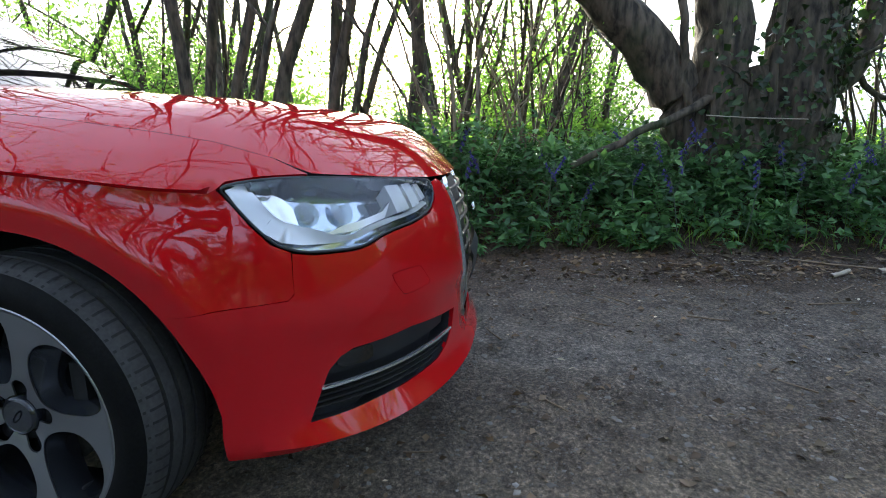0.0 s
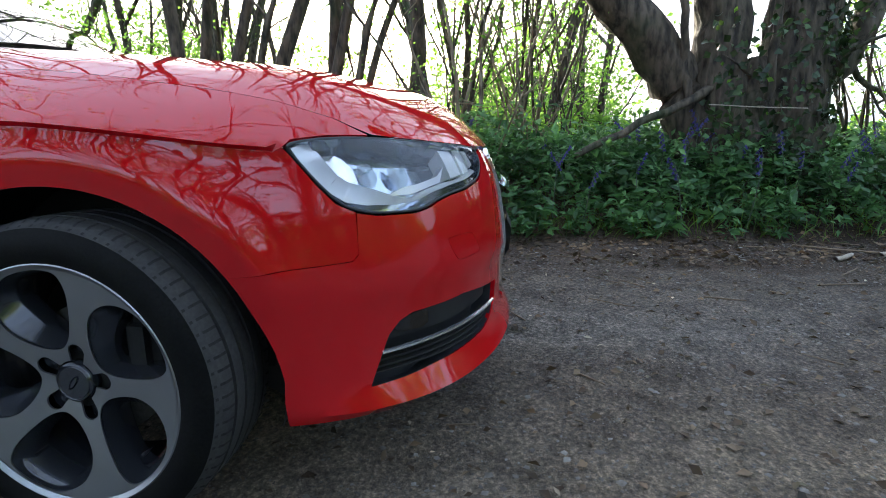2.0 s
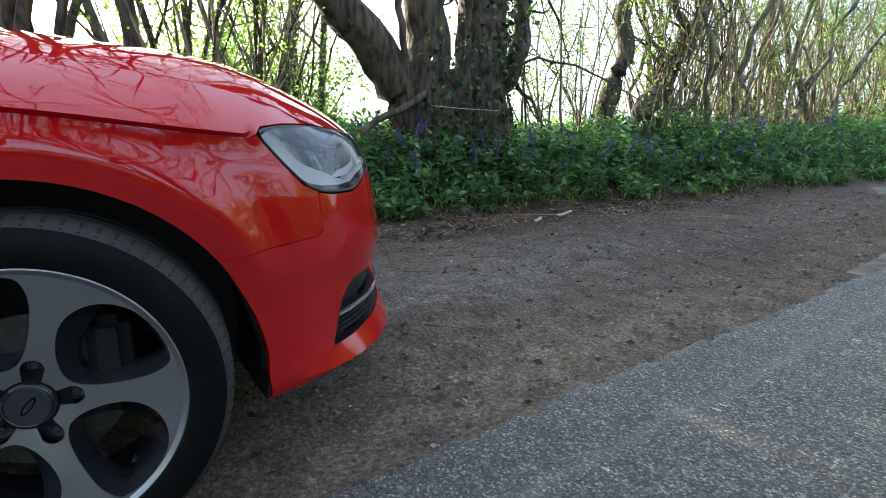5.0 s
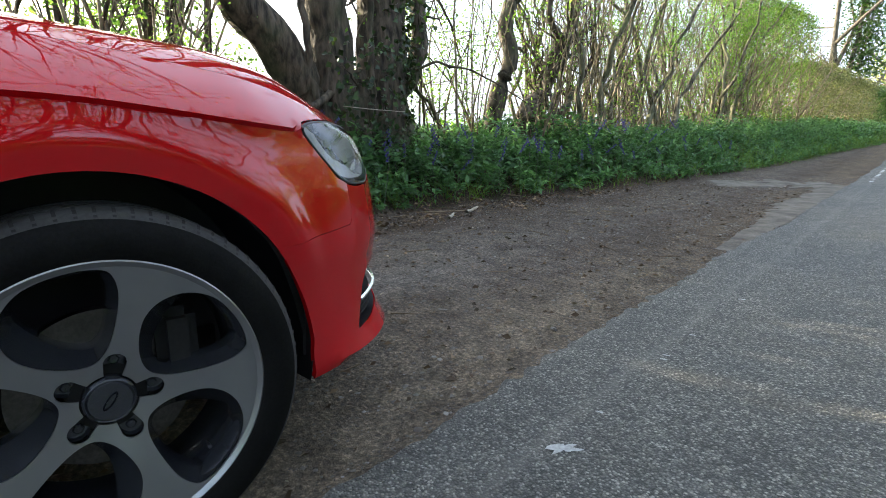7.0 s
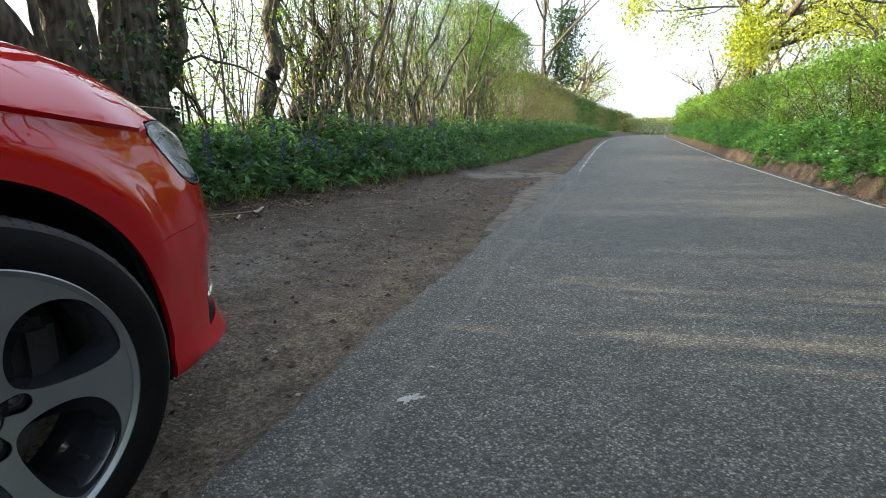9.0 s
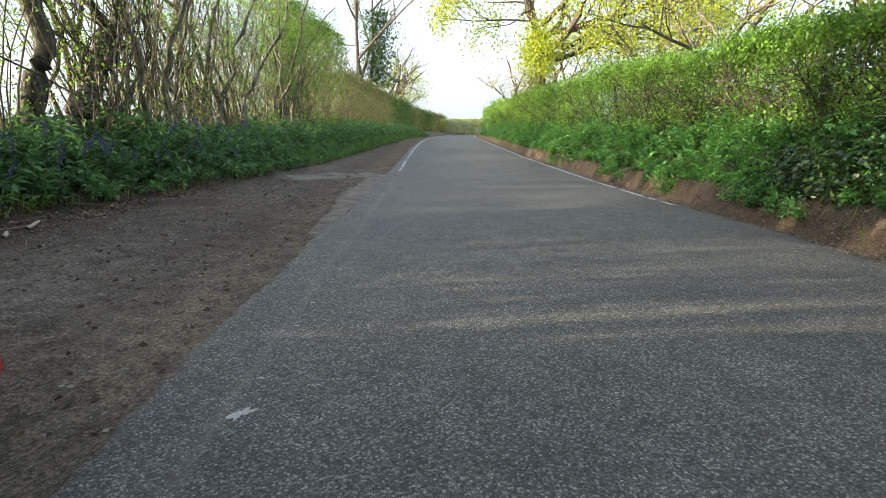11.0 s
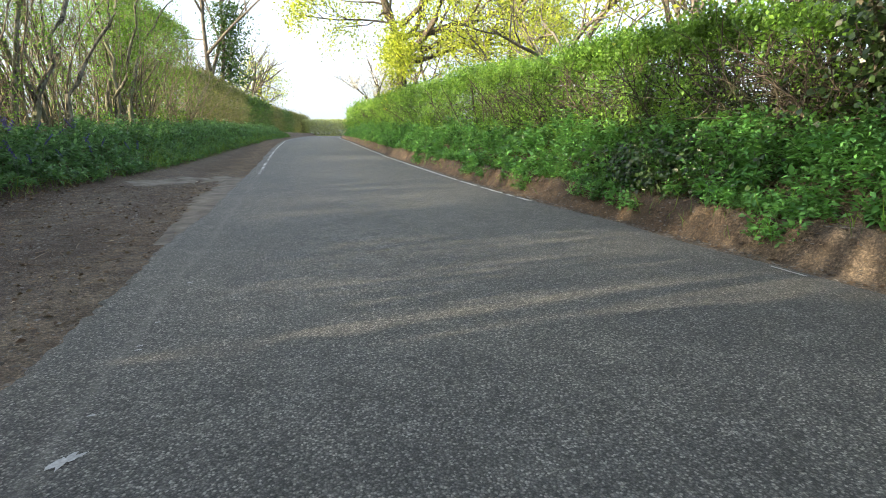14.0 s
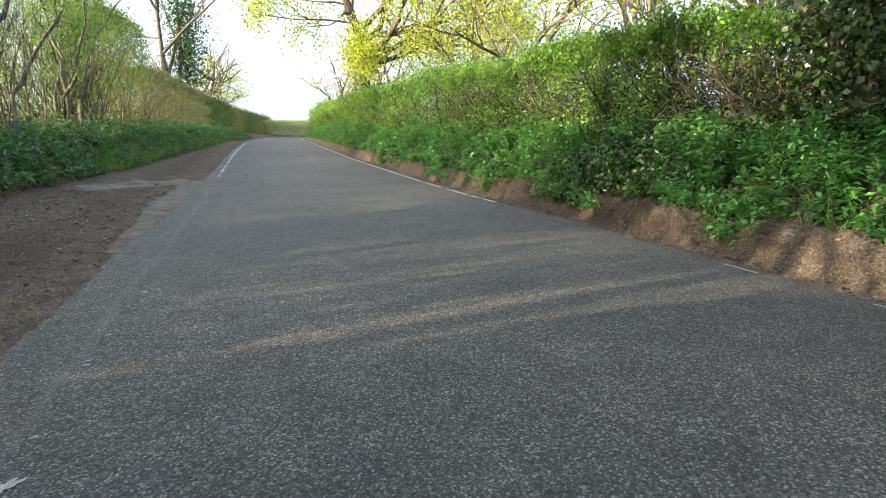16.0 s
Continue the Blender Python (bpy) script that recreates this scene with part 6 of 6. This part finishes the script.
def gravel(name, rng, count, u_range, y_range, smin, smax, material, label):
    """Grit: small uneven stones in one mesh."""
    base = np.array([(1, 0, 0), (0.1, 0.9, 0), (-0.9, 0.2, 0), (-0.2, -0.8, 0), (0.05, 0.0, 0.35)])
    u, y = rng.uniform(*u_range, count), rng.uniform(*y_range, count)
    p = on_land(u, y)
    s = rng.uniform(smin, smax, (count, 1, 1)) * rng.uniform(0.6, 1.0, (count, 1, 1))
    a = rng.uniform(0, 6.28, count)
    rot = np.stack([np.stack([np.cos(a), -np.sin(a), 0 * a], 1), np.stack([np.sin(a), np.cos(a), 0 * a], 1), np.stack([0 * a, 0 * a, 1 + 0 * a], 1)], 1)
    v = np.einsum("nij,kj->nki", rot, base) * s * rng.uniform(0.75, 1.25, (count, 5, 1)) + p[:, None]
    b = (np.arange(count) * 5)[:, None]
    f = np.concatenate([b + np.array([[0, 1, 4]]), b + np.array([[1, 2, 4]]), b + np.array([[2, 3, 4]]), b + np.array([[3, 0, 4]])])
    return tagged(new(name, array_mesh(name, v.reshape(-1, 3), f, material)), label, "gravel", kind="stuff")


def grit_material():
    m, nt, b = base_material("grit", 0.85)
    g = nt.nodes.new("ShaderNodeNewGeometry")
    c = ramp(nt, g.outputs["Random Per Island"], [(0.0, (0.08, 0.066, 0.053)), (0.6, (0.16, 0.142, 0.12)), (0.95, (0.21, 0.19, 0.165)), (1.0, (0.32, 0.3, 0.265))])
    n = noise_node(nt, 90.0)
    nt.links.new(mix_color(nt, 1.0, c, ramp(nt, n.outputs[0], [(0.3, (0.75,) * 3), (0.7, (1.2,) * 3)]), "MULTIPLY"), b.inputs["Base Color"])
    bump(nt, b, n.outputs[0], 0.3, 0.002)
    return m


GRIT = grit_material()
gravel("gravel", LITTER, 26000, (-2.5, 0.12), (-0.6, 5.0), 0.003, 0.008, GRIT, "fine grey-brown grit on the dirt")
gravel("gravel", LITTER, 9000, (-2.5, 0.12), (5.0, 11.0), 0.005, 0.012, GRIT, "loose grit on the dirt farther along")
gravel("gravel", LITTER, 2200, (-2.4, 0.1), (-0.5, 7.0), 0.01, 0.02, GRIT, "scattered larger stones on the dirt")
gravel("gravel", LITTER, 7000, (3.75, 4.3), (-1, 12.0), 0.006, 0.022, GRIT, "crumbled earth and stones at the foot of the bank")
gravel("gravel", LITTER, 1500, (0.1, 0.6), (-0.5, 8.0), 0.002, 0.005, GRIT, "grit spilled on the edge of the tarmac").location.z = 0.014


def leaf_litter(name, rng, count, u_range, y_range, size, label):
    u, y = rng.uniform(*u_range, count), rng.uniform(*y_range, count)
    p = on_land(u, y)
    p[:, 2] += 0.006
    d = rand_dirs(rng, count)
    d[:, 2] *= 0.15
    n = rand_dirs(rng, count, 2.5)
    s = size * rng.uniform(0.5, 1.4, count)
    return tagged(new(name, leaf_mesh(name, p, d, n, s, s * 0.6, LEAF_DRY, 0.15, 0.1)), label, "dead leaves", kind="stuff")


leaf_litter("leaf_litter", LITTER, 4200, (-3.0, -1.9), (-1, 9.0), 0.045, "brown dead leaves along the foot of the verge")
leaf_litter("leaf_litter", LITTER, 2600, (-2.3, 0.1), (-0.5, 8.0), 0.03, "scattered brown dead leaf scraps on the dirt")
leaf_litter("leaf_litter", LITTER, 2600, (3.8, 4.6), (-1, 10.0), 0.035, "dead leaves and crumbs on the earth bank")


def stick(name, start, way, length, radius, label, mat=TWIG):
    t = Tubes(7)
    pts = curve_path(LITTER, (0, 0, 0), way, length, 7, 0.12)
    pts[:, 2] = radius
    t.add(pts, radius * np.linspace(1.0, 0.75, 8), 0.08, LITTER)
    ob = new(name, t.mesh(name, mat))
    ob.location = at_lane(*start, sink=0.0)
    return tagged(ob, label, "stick")


PALE_WOOD = mottled("bleached_wood", (0.5, 0.44, 0.36), (0.34, 0.28, 0.21), 15, 110, 0.8)
CHIP = leaf_material("pale_chip", (0.22, 0.17, 0.12), (0.5, 0.43, 0.33), (0.3, 0.24, 0.15), 0.1, 0.8)
n = 1500
u, y = LITTER.uniform(-2.4, 0.05, n), LITTER.uniform(-0.4, 9.0, n)
p = on_land(u, y) + np.array([[0, 0, 0.005]])
d = rand_dirs(LITTER, n)
d[:, 2] *= 0.15
size = 0.006 + 0.03 * LITTER.random(n) ** 3
tagged(new("wood_chips", leaf_mesh("wood_chips", p, d, rand_dirs(LITTER, n, 3.0), size, size * 0.5, CHIP, 0.1, 0.05)), "pale chips and leaf scraps strewn over the dirt", "litter", kind="stuff")
stick("broken_stick", (-1.95, 3.0), (-0.45, 0.7, 0), 0.24, 0.016, "short pale bleached stick lying on the dirt", PALE_WOOD)
stick("broken_stick", (-2.05, 3.35), (-0.35, 1.0, 0), 0.36, 0.018, "pale broken stick beside the verge", PALE_WOOD)
stick("twig", (-2.35, 3.0), (0.6, 0.75, 0), 0.5, 0.007, "thin dark twig lying on the dirt")
for k in range(130):
    a = LITTER.uniform(0, 6.28)
    stick("twig", (LITTER.uniform(-2.5, -0.2), LITTER.uniform(0.6, 7.5)), (math.cos(a), math.sin(a), 0), LITTER.uniform(0.06, 0.3), LITTER.uniform(0.0015, 0.004), "thin dry twig on the dirt")["group"] = "twigs on the dirt"

# bluebells: one plant, then copies
STEM = mottled("bluebell_stem", (0.09, 0.16, 0.06), (0.12, 0.12, 0.12), 20, 90, 0.6)
plant = new("bluebell")
plant.location = at_lane(-2.95, 2.9, 0.0)
tagged(plant, "violet-blue bluebell flower on a bent stem", "flower", "bluebells in the verge")
t = Tubes(5)
line = np.array([(0, 0, 0), (0.005, 0, 0.15), (0.015, 0.005, 0.32), (0.04, 0.01, 0.43), (0.085, 0.015, 0.47)])
t.add(line, [0.003, 0.003, 0.0025, 0.002, 0.0015])
part("stem", t.mesh("stem", STEM), STEM, plant)
for k in range(8):
    q = line[3] + (line[4] - line[3]) * (k / 7) + np.array([0, 0.008 * (-1) ** k, -0.004]) - (np.array([0.02, 0, 0.07]) * (1 - k / 7))
    n = 6
    dd = np.array([[0.25 * math.cos(6.28 * j / n) + 0.2, 0.25 * math.sin(6.28 * j / n), -1] for j in range(n)])
    part("flower", leaf_mesh("flower", np.tile(q, (n, 1)), dd, np.array([[math.cos(6.28 * j / n), math.sin(6.28 * j / n), 0.2] for j in range(n)]), np.full(n, 0.026), np.full(n, 0.011), BLUEBELL, 0.2, -0.3), BLUEBELL, plant)
for k in range(95):
    u, y = LITTER.uniform(-3.4, -2.6), LITTER.uniform(0.4, 11.0)
    u = float(widen(np.array(u), np.array(y)))
    copy_thing(plant, pose(*at_lane(u, y, 0.0), LITTER.normal() * 8, LITTER.normal() * 8, LITTER.uniform(0, 360)) @ Matrix.Scale(LITTER.uniform(0.95, 1.3), 4))

# the thin wire across the old tree
t = Tubes(5)
t.add(np.array([(-2.95, 2.6, 1.005), (-2.9, 2.9, 0.985), (-2.88, 3.26, 0.975)]), [0.0035] * 3)
tagged(new("wire", t.mesh("wire", PALE_WOOD)), "thin pale wire stretched before the old tree", "wire")
